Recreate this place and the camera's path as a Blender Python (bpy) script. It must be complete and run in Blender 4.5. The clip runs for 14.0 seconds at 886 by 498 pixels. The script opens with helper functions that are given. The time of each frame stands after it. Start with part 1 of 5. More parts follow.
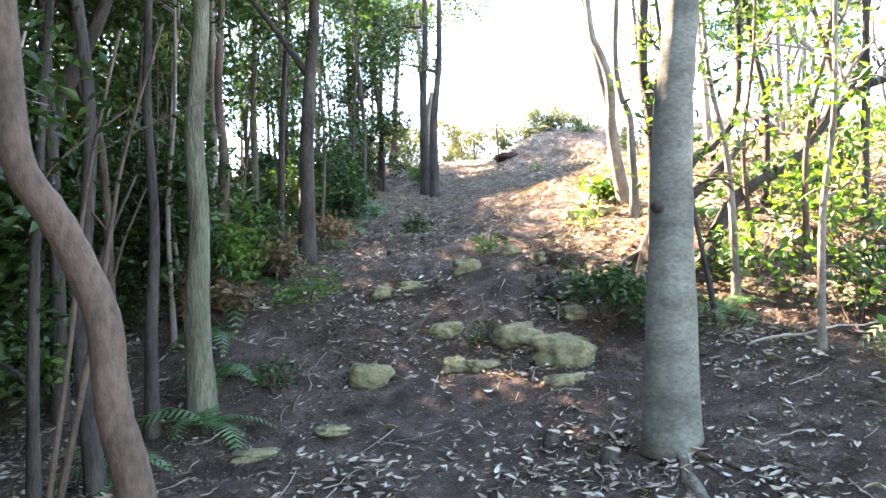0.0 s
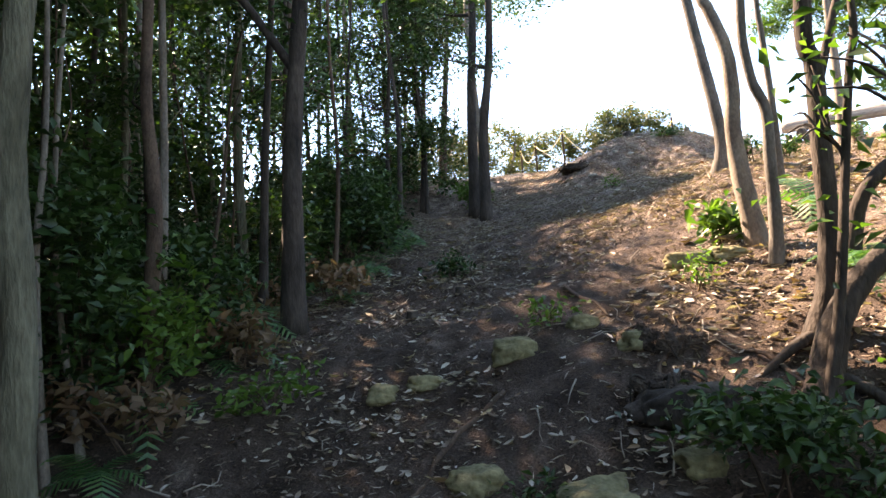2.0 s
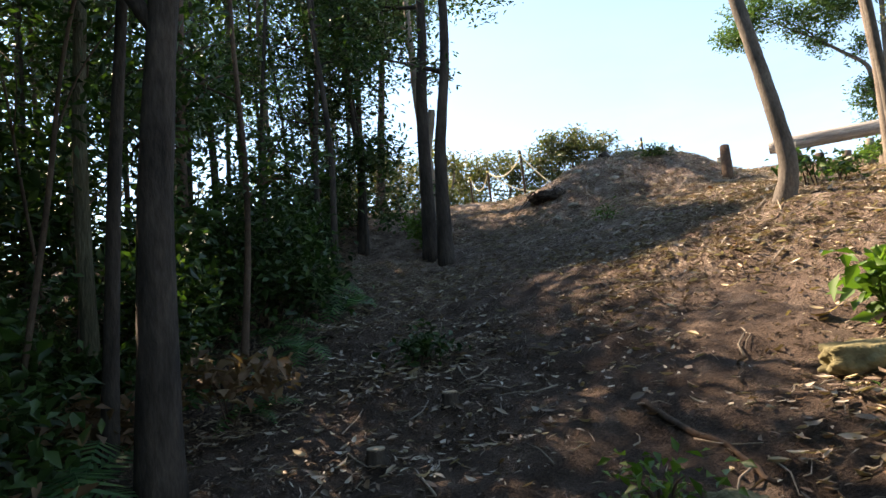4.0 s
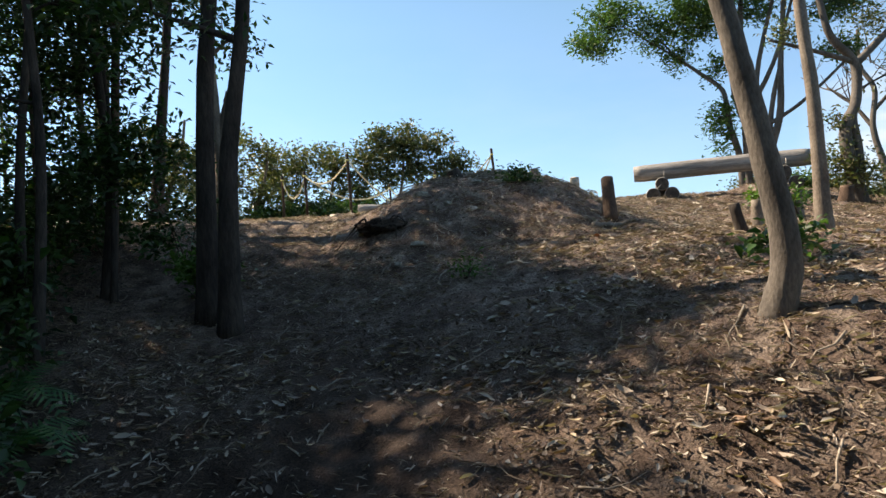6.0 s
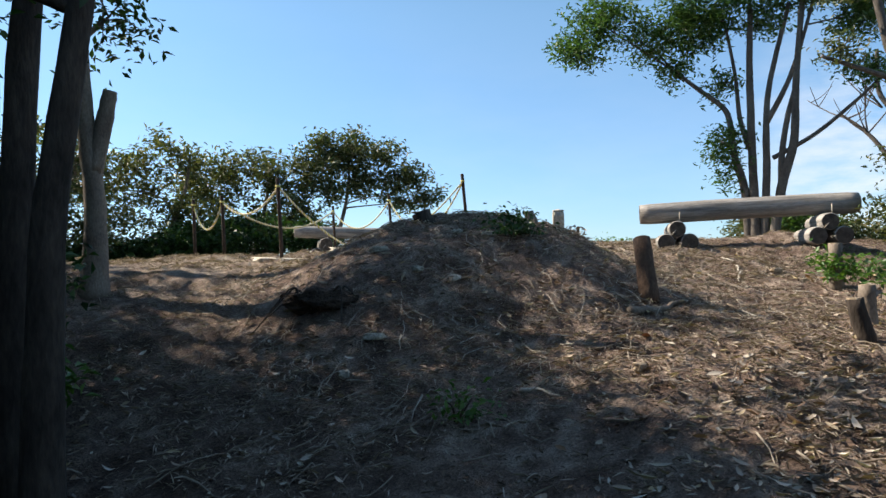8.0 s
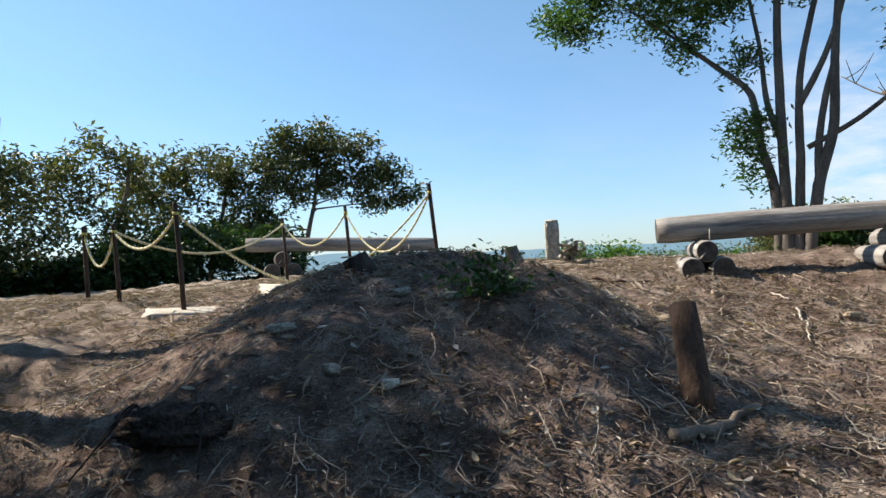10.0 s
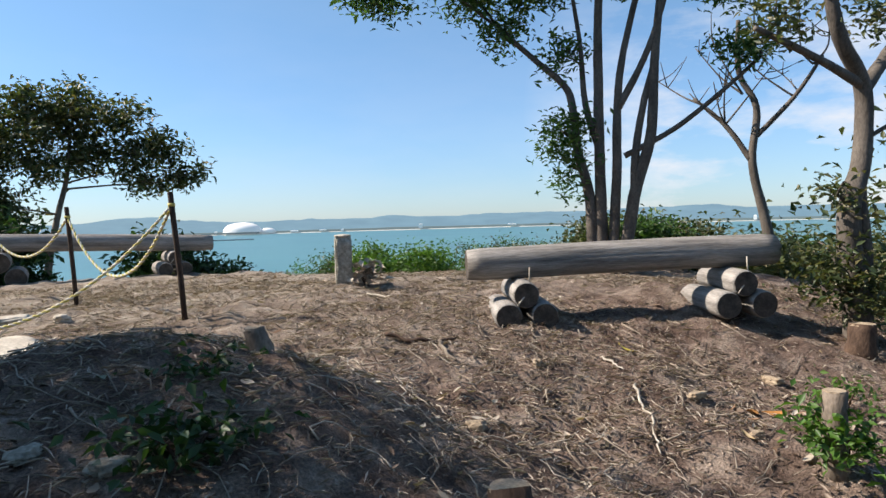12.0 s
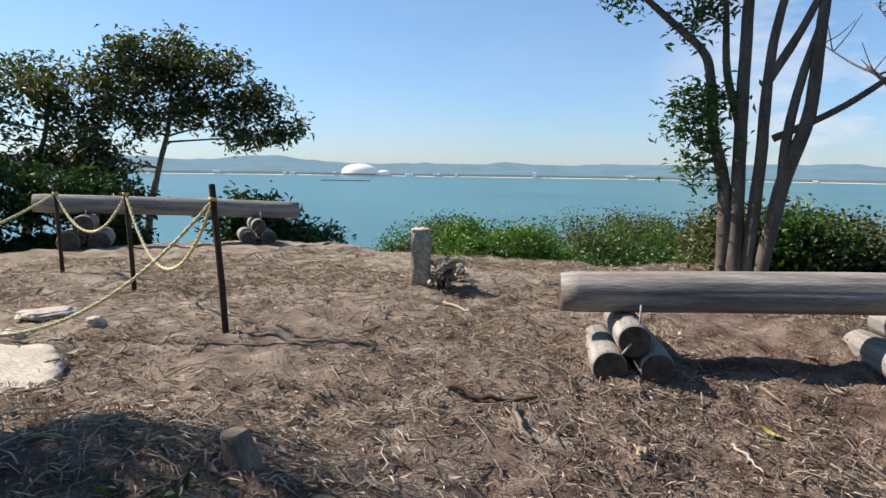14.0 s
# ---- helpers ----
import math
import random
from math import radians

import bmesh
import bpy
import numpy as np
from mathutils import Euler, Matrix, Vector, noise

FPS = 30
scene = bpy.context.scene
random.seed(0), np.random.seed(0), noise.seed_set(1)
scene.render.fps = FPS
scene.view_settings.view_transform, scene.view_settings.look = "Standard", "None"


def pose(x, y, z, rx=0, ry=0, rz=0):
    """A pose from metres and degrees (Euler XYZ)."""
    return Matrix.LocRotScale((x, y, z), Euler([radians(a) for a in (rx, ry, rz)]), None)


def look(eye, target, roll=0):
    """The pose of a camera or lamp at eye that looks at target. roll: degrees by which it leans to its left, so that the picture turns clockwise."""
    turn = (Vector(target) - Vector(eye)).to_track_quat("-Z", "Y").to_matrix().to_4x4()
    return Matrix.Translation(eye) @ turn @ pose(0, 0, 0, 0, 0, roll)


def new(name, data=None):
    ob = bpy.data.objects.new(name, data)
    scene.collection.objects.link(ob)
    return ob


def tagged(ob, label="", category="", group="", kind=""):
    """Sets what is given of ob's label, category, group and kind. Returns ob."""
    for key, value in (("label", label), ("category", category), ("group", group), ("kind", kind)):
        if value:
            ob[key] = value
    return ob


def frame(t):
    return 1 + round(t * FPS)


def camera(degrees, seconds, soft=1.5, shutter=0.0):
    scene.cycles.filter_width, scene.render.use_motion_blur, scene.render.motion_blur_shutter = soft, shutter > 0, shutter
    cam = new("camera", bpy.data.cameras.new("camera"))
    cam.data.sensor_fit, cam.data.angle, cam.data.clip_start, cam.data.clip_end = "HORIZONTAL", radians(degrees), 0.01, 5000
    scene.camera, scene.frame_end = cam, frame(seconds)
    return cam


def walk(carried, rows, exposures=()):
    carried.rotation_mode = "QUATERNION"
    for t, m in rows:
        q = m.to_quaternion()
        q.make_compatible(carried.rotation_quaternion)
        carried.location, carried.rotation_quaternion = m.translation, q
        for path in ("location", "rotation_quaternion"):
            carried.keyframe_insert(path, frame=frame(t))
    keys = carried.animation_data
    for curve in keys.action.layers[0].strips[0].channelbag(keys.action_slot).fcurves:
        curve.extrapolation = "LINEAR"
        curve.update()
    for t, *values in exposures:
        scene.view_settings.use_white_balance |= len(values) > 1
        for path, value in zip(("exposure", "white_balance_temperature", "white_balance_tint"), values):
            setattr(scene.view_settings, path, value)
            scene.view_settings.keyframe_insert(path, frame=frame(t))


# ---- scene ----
cam = camera(64.8, 14.0)
PATH = [
    (0, (0.004, 0.233, 1.476), (0.018, 2.232, 1.531), -2.1),
    (0.5, (0.191, 0.78, 1.662), (0.237, 2.779, 1.662), -2.8),
    (1, (0.202, 1.351, 1.808), (0.184, 3.348, 1.918), -2.8),
    (1.5, (0.249, 1.952, 1.886), (0.277, 3.951, 1.924), -1.0),
    (2, (0.257, 2.669, 1.96), (0.078, 4.659, 2.047), -2.7),
    (2.5, (0.125, 3.378, 2.162), (0.12, 5.375, 2.279), -4.2),
    (2.7, (0.065, 3.614, 2.215), (0.042, 5.611, 2.323), -4.5),
    (4.8, (-0.316, 6.161, 2.653), (-0.1, 8.142, 2.824), -4.8),
    (5, (-0.324, 6.474, 2.768), (-0.025, 8.448, 2.897), -5.0),
    (5.5, (-0.089, 7.09, 3.003), (0.451, 9.014, 3.074), -3.2),
    (6, (0.106, 7.64, 3.231), (0.653, 9.562, 3.309), -2.5),
    (6.5, (0.181, 8.272, 3.405), (0.816, 10.166, 3.5), -1.1),
    (7, (0.463, 8.779, 3.622), (1.118, 10.667, 3.709), -0.8),
    (7.5, (0.491, 9.364, 3.807), (1.019, 11.288, 3.942), -1.0),
    (8, (0.565, 9.879, 3.947), (1.271, 11.749, 4.024), -1.1),
    (8.2, (0.641, 10.066, 4.0), (1.3, 11.948, 4.158), -1.8),
    (10.3, (1.68, 11.845, 4.563), (2.426, 13.7, 4.546), -3.1),
    (10.5, (1.77, 12.052, 4.614), (2.572, 13.883, 4.57), -2.5),
    (11, (2.071, 12.277, 4.744), (3.081, 14.0, 4.637), -1.9),
    (11.5, (2.365, 12.509, 4.895), (3.419, 14.204, 4.776), -2.2),
    (12, (2.536, 12.814, 4.994), (3.721, 14.424, 4.914), -1.6),
    (12.5, (2.731, 13.008, 5.072), (4.053, 14.498, 4.887), -0.7),
    (13, (3.085, 13.19, 5.167), (4.31, 14.753, 4.928), 0.1),
    (13.5, (3.222, 13.386, 5.28), (4.322, 15.038, 5.036), 0.1),
    (14, (3.284, 13.603, 5.385), (4.193, 15.37, 5.157), 0.8),
]
walk(cam, [(t, look(eye, target, roll)) for t, eye, target, roll in PATH],
     exposures=[(0, 4.7, 9000, 26), (1, 3.75, 9200, 27), (2.5, 2.8, 9200, 22), (5, 1.65, 9000, 17), (6, 1.25, 8100, 13), (8, 1.02, 7300, 11), (10.5, 0.9, 7100, 12), (14, 0.68, 7000, 15)])

# ---- sun and sky ----
SUN = Vector((-0.56, 0.50, 0.66)).normalized()
sun = new("sun", bpy.data.lights.new("sun", "SUN"))
sun.data.energy, sun.data.angle, sun.data.color = 4.9, radians(0.55), (1.0, 0.94, 0.86)
sun.matrix_world = look(SUN * 60, (0, 0, 0))


# ---- materials ----
def material(name, rough=0.8, spec=0.3):
    m = bpy.data.materials.new(name)
    m.use_nodes = True
    n, l = m.node_tree.nodes, m.node_tree.links
    b = n["Principled BSDF"]
    b.inputs["Roughness"].default_value = rough
    b.inputs["Specular IOR Level"].default_value = spec
    return m, n, l, b


def ramp(n, l, src, stops):
    r = n.new("ShaderNodeValToRGB")
    while len(r.color_ramp.elements) < len(stops):
        r.color_ramp.elements.new(0.5)
    for e, (p, c) in zip(r.color_ramp.elements, stops):
        e.position, e.color = p, (*c, 1)
    l.new(src, r.inputs[0])
    return r.outputs[0]


def noise_tex(n, l, scale, detail=4, vec=None, rough=0.55):
    t = n.new("ShaderNodeTexNoise")
    t.inputs["Scale"].default_value, t.inputs["Detail"].default_value, t.inputs["Roughness"].default_value = scale, detail, rough
    if vec is not None:
        l.new(vec, t.inputs["Vector"])
    return t.outputs["Fac"]


def coords(n, l, scale=(1, 1, 1)):
    c, m = n.new("ShaderNodeTexCoord"), n.new("ShaderNodeMapping")
    m.inputs["Scale"].default_value = scale
    l.new(c.outputs["Object"], m.inputs["Vector"])
    return m.outputs[0]


def mix(n, l, fac, a, b, mode="MIX"):
    m = n.new("ShaderNodeMix")
    m.data_type, m.blend_type = "RGBA", mode
    for socket, value in ((m.inputs[0], fac), (m.inputs[6], a), (m.inputs[7], b)):
        if isinstance(value, (int, float)):
            socket.default_value = value
        elif isinstance(value, tuple):
            socket.default_value = (*value, 1)
        else:
            l.new(value, socket)
    return m.outputs[2]


def bump(n, l, b, src, strength=0.5, dist=0.02):
    k = n.new("ShaderNodeBump")
    k.inputs["Strength"].default_value, k.inputs["Distance"].default_value = strength, dist
    l.new(src, k.inputs["Height"])
    l.new(k.outputs[0], b.inputs["Normal"])


def two_tone(name, dark, light, scale=8, stretch=(1, 1, 1), rough=0.85, relief=0.5, dist=0.01, fine=60, spec=0.25):
    """A surface with broad patches, fine grain and relief."""
    m, n, l, b = material(name, rough, spec)
    v = coords(n, l, stretch)
    broad, grain = noise_tex(n, l, scale, 5, v), noise_tex(n, l, fine, 3, v)
    c = ramp(n, l, broad, ((0.3, dark), (0.7, light)))
    g = ramp(n, l, grain, ((0.3, (0.55, 0.55, 0.55)), (0.7, (1.2, 1.2, 1.2))))
    l.new(mix(n, l, 0.75, c, g, "MULTIPLY"), b.inputs["Base Color"])
    s = n.new("ShaderNodeMath")
    s.operation = "ADD"
    l.new(broad, s.inputs[0])
    l.new(grain, s.inputs[1])
    bump(n, l, b, s.outputs[0], relief, dist)
    return m


def leaf_material(name, colours, glow=0.35, rough=0.45):
    """Leaves that let some light through, each a little different."""
    m, n, l, b = material(name, rough, 0.4)
    geo = n.new("ShaderNodeNewGeometry")
    stops = tuple((i / max(1, len(colours) - 1), c) for i, c in enumerate(colours))
    c = ramp(n, l, geo.outputs["Random Per Island"], stops)
    l.new(c, b.inputs["Base Color"])
    tr, mx, o = n.new("ShaderNodeBsdfTranslucent"), n.new("ShaderNodeMixShader"), n["Material Output"]
    l.new(mix(n, l, 1.0, c, (1.5, 1.6, 0.7), "MULTIPLY"), tr.inputs["Color"])
    mx.inputs[0].default_value = glow
    l.new(b.outputs[0], mx.inputs[1])
    l.new(tr.outputs[0], mx.inputs[2])
    l.new(mx.outputs[0], o.inputs["Surface"])
    return m


def soil_material():
    m, n, l, b = material("soil", 0.95, 0.15)
    c = n.new("ShaderNodeTexCoord")
    v = c.outputs["Object"]
    sep = n.new("ShaderNodeSeparateXYZ")
    l.new(v, sep.inputs[0])
    broad, mid, fine = noise_tex(n, l, 0.55, 4, v), noise_tex(n, l, 5, 5, v), noise_tex(n, l, 70, 4, v, 0.7)
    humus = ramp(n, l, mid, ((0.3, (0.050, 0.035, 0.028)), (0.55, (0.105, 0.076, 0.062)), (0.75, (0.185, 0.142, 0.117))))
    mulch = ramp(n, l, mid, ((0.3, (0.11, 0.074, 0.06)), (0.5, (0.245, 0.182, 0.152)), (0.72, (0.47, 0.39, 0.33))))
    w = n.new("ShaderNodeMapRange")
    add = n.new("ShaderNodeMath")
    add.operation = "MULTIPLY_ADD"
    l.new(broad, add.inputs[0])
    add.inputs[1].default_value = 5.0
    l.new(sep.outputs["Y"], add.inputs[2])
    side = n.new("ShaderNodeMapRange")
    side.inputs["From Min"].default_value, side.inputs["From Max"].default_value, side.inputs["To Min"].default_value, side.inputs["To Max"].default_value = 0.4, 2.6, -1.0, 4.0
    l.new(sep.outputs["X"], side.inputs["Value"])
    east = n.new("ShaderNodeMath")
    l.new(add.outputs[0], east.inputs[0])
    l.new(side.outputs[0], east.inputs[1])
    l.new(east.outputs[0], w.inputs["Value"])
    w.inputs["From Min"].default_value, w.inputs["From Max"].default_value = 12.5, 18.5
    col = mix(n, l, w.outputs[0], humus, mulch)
    col = mix(n, l, 0.9, col, ramp(n, l, fine, ((0.28, (0.4, 0.38, 0.36)), (0.5, (0.95, 0.93, 0.9)), (0.7, (1.7, 1.6, 1.5)))), "MULTIPLY")
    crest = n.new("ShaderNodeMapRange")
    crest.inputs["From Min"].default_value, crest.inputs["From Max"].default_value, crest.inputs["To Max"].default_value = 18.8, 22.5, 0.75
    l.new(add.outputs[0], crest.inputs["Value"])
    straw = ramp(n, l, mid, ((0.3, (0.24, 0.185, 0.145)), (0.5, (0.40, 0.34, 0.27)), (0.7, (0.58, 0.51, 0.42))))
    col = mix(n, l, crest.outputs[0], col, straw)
    far = n.new("ShaderNodeMapRange")
    far.inputs["From Min"].default_value, far.inputs["From Max"].default_value = 24, 32
    l.new(sep.outputs["Y"], far.inputs["Value"])
    l.new(mix(n, l, far.outputs[0], col, (0.05, 0.08, 0.03)), b.inputs["Base Color"])
    s = n.new("ShaderNodeMath")
    s.operation = "MULTIPLY_ADD"
    s.inputs[1].default_value = 2.0
    l.new(mid, s.inputs[0])
    l.new(fine, s.inputs[2])
    bump(n, l, b, s.outputs[0], 1.0, 0.045)
    return m


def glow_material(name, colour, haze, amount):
    """A far surface whose sea haze is painted in as a faint glow."""
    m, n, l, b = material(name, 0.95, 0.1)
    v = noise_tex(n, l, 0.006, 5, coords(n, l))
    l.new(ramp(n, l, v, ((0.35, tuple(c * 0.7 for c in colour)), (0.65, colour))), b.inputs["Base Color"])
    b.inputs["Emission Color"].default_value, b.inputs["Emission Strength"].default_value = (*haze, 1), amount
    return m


world = bpy.data.worlds.new("sky")
scene.world = world
world.use_nodes = True
wn, wl = world.node_tree.nodes, world.node_tree.links
wn.clear()
sky = wn.new("ShaderNodeTexSky")
sky.sky_type, sky.sun_disc = "NISHITA", False
sky.sun_elevation, sky.sun_rotation = math.asin(SUN.z), math.atan2(SUN.x, SUN.y)
sky.altitude, sky.air_density, sky.dust_density, sky.ozone_density = 50, 1.0, 0.15, 3.0
bg = wn.new("ShaderNodeBackground")
bg.inputs["Strength"].default_value = 0.10
out = wn.new("ShaderNodeOutputWorld")
tc, mp = wn.new("ShaderNodeTexCoord"), wn.new("ShaderNodeMapping")
mp.inputs["Scale"].default_value = (1, 1, 3.2)
wl.new(tc.outputs["Generated"], mp.inputs["Vector"])
cloud = noise_tex(wn, wl, 3.1, 7, mp.outputs[0], 0.6)
sp, low = wn.new("ShaderNodeSeparateXYZ"), wn.new("ShaderNodeMapRange")
wl.new(tc.outputs["Generated"], sp.inputs[0])
low.inputs["From Min"].default_value, low.inputs["From Max"].default_value, low.inputs["To Min"].default_value, low.inputs["To Max"].default_value = 0.04, 0.42, 1, 0
wl.new(sp.outputs["Z"], low.inputs["Value"])
cover = wn.new("ShaderNodeMath")
cover.operation = "MULTIPLY"
wl.new(ramp(wn, wl, cloud, ((0.42, (0, 0, 0)), (0.60, (0.75, 0.75, 0.75)))), cover.inputs[0])
bank = wn.new("ShaderNodeVectorMath")
bank.operation = "DOT_PRODUCT"
bank.inputs[1].default_value = (math.sin(radians(63)), math.cos(radians(63)), 0.13)
wl.new(tc.outputs["Generated"], bank.inputs[0])
over = wn.new("ShaderNodeMath")
over.operation = "MULTIPLY"
wl.new(low.outputs[0], over.inputs[0])
wl.new(ramp(wn, wl, bank.outputs["Value"], ((0.95, (0.10, 0.10, 0.10)), (0.995, (1.7, 1.7, 1.7)))), over.inputs[1])
wl.new(over.outputs[0], cover.inputs[1])
veil = ramp(wn, wl, sp.outputs["Z"], ((0.0, (0.50, 0.66, 0.95)), (0.12, (0.62, 0.80, 1.0)), (0.35, (0.76, 0.98, 1.04)), (0.6, (0.85, 1.0, 1.0))))
air = mix(wn, wl, 1.0, sky.outputs[0], veil, "MULTIPLY")
wl.new(mix(wn, wl, cover.outputs[0], air, (5.0, 5.4, 6.0)), bg.inputs["Color"])
wl.new(bg.outputs[0], out.inputs["Surface"])


SOIL = soil_material()
BARK_GREY = two_tone("grey_bark", (0.085, 0.082, 0.062), (0.215, 0.208, 0.165), 3.2, (1, 1, 1.8), 0.8, 0.3, 0.006, 34)
# darker than the bark's own tone, to carry the thicket's shade
BARK_DARK = two_tone("dark_bark", (0.024, 0.019, 0.016), (0.085, 0.066, 0.053), 9, (1, 1, 0.3), 0.95, 0.8, 0.012, 50)
BARK_BROWN = two_tone("brown_bark", (0.05, 0.031, 0.022), (0.145, 0.094, 0.066), 7, (1, 1, 0.5), 0.9, 0.6, 0.01, 60)
BARK_PALE = two_tone("pale_bark", (0.12, 0.094, 0.075), (0.27, 0.225, 0.18), 6, (1, 1, 0.5), 0.85, 0.5, 0.008, 70)
BARK_STEM = two_tone("stem_bark", (0.075, 0.064, 0.055), (0.185, 0.16, 0.135), 6, (1, 1, 0.4), 0.9, 0.6, 0.008, 70)
MOSSY = two_tone("mossy_bark", (0.055, 0.05, 0.03), (0.20, 0.185, 0.125), 9, (1, 1, 0.22), 0.95, 1.0, 0.02, 60)
LOG_WOOD = two_tone("weathered_log", (0.15, 0.138, 0.125), (0.41, 0.385, 0.355), 5, (0.3, 4, 4), 0.9, 0.7, 0.008, 45)
# end grain: dark stained, and darkened further for the shade on the near ends
LOG_END_SHADED = two_tone("log_end_shaded", (0.05, 0.042, 0.035), (0.12, 0.10, 0.082), 14, (1, 1, 1), 0.95, 0.5, 0.006, 60)
CUT = two_tone("cut_wood", (0.30, 0.23, 0.16), (0.48, 0.39, 0.28), 12, (1, 1, 1), 0.9, 0.4, 0.004, 90)
IRON = two_tone("rusted_iron", (0.03, 0.022, 0.018), (0.075, 0.05, 0.038), 20, (1, 1, 0.5), 0.8, 0.3, 0.003, 120)
ROCK = two_tone("mossy_rock", (0.09, 0.082, 0.042), (0.29, 0.255, 0.14), 7, (1, 1, 1), 0.95, 0.6, 0.015, 40)
ROOT_EARTH = two_tone("root_earth", (0.035, 0.026, 0.021), (0.12, 0.09, 0.072), 14, (1, 1, 1), 1.0, 1.0, 0.03, 55, 0.1)
STONE = two_tone("lichen_stone", (0.22, 0.20, 0.16), (0.52, 0.49, 0.41), 18, (1, 1, 1), 0.95, 0.7, 0.008, 60)
SLAB = two_tone("pale_slab", (0.45, 0.40, 0.33), (0.62, 0.57, 0.48), 5, (1, 1, 1), 0.95, 0.5, 0.008, 50)
ROPE_Y = two_tone("yellow_rope", (0.48, 0.42, 0.10), (0.66, 0.58, 0.20), 30, (1, 1, 1), 0.6, 0.2, 0.001, 200)
ROPE_W = two_tone("white_rope", (0.55, 0.53, 0.46), (0.72, 0.70, 0.62), 30, (1, 1, 1), 0.6, 0.2, 0.001, 200)
TWIG = two_tone("dry_twig", (0.20, 0.155, 0.115), (0.42, 0.36, 0.29), 3, (1, 1, 1), 0.9, 0.2, 0.002, 60)
PALE_STICK = two_tone("bleached_stick", (0.36, 0.32, 0.26), (0.56, 0.51, 0.43), 12, (1, 1, 1), 0.9, 0.3, 0.002, 80)
# green leaf, darkened so that the thicket's shade is in its colour
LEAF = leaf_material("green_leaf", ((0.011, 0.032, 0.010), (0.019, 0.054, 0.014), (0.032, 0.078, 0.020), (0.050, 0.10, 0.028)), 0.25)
LEAF_BLUE = leaf_material("dull_leaf", ((0.032, 0.052, 0.024), (0.058, 0.085, 0.034), (0.095, 0.11, 0.046), (0.14, 0.12, 0.058)), 0.25)
LEAF_SUN = leaf_material("sunny_leaf", ((0.028, 0.07, 0.02), (0.05, 0.11, 0.03), (0.08, 0.15, 0.045)), 0.32)
# olive leaf, made lighter to show sun on the hill's edge crowns
LEAF_OLIVE = leaf_material("olive_leaf", ((0.045, 0.065, 0.028), (0.075, 0.095, 0.038), (0.115, 0.125, 0.05), (0.155, 0.135, 0.065)), 0.25)
LEAF_LIME = leaf_material("bright_leaf", ((0.038, 0.10, 0.018), (0.068, 0.15, 0.026), (0.10, 0.19, 0.04)), 0.33)
DRY_FERN = leaf_material("withered_fern", ((0.10, 0.06, 0.035), (0.17, 0.10, 0.06), (0.22, 0.15, 0.09)), 0.2, 0.8)
FERN_LEAF = leaf_material("fern_green", ((0.03, 0.10, 0.035), (0.05, 0.14, 0.05), (0.09, 0.18, 0.06)), 0.35)
LITTER_DARK = leaf_material("crumbled_leaf", ((0.06, 0.041, 0.03), (0.13, 0.09, 0.066), (0.20, 0.14, 0.10), (0.09, 0.06, 0.044), (0.28, 0.22, 0.165)), 0.05, 0.7)
LITTER = leaf_material("dead_leaf", ((0.11, 0.075, 0.052), (0.24, 0.18, 0.135), (0.40, 0.34, 0.275), (0.50, 0.45, 0.38), (0.24, 0.14, 0.08), (0.16, 0.11, 0.08), (0.34, 0.28, 0.215), (0.40, 0.31, 0.18)), 0.1, 0.5)
STRAW = leaf_material("dry_straw", ((0.24, 0.185, 0.145), (0.38, 0.31, 0.25), (0.55, 0.48, 0.40), (0.16, 0.115, 0.09), (0.46, 0.39, 0.31)), 0.05, 0.7)


# ---- the lie of the land ----
def lattice(seed):
    return np.random.RandomState(seed).rand(64, 64)


def vnoise(x, y, size, seed):
    """Smooth value noise, -1 to 1, with features of that size."""
    g = lattice(seed)
    u, v = x / size + 1000.0, y / size + 1000.0
    i, j = np.floor(u).astype(int), np.floor(v).astype(int)
    a, b = u - i, v - j
    a, b = a * a * (3 - 2 * a), b * b * (3 - 2 * b)
    i0, i1, j0, j1 = i % 64, (i + 1) % 64, j % 64, (j + 1) % 64
    return 2 * ((g[i0, j0] * (1 - a) + g[i1, j0] * a) * (1 - b) + (g[i0, j1] * (1 - a) + g[i1, j1] * a) * b) - 1


PY = (-60, 0, 2, 3.9, 5, 5.6, 7, 8, 9, 11, 13, 14.2, 15, 16, 17, 18, 19, 21, 23.5, 25, 28, 40, 70, 140)
PZ = (-9, -.1, .1, .44, .62, .82, 1.5, 1.83, 2.05, 2.52, 2.95, 3.22, 3.43, 3.78, 4.06, 4.17, 4.22, 4.2, 4.27, 4.1, 3.2, -2, -17, -40)
TY = np.arange(-60, 141, 0.1)
TZ = np.convolve(np.pad(np.interp(TY, PY, PZ), 3, mode="edge"), np.ones(7) / 7, "valid")


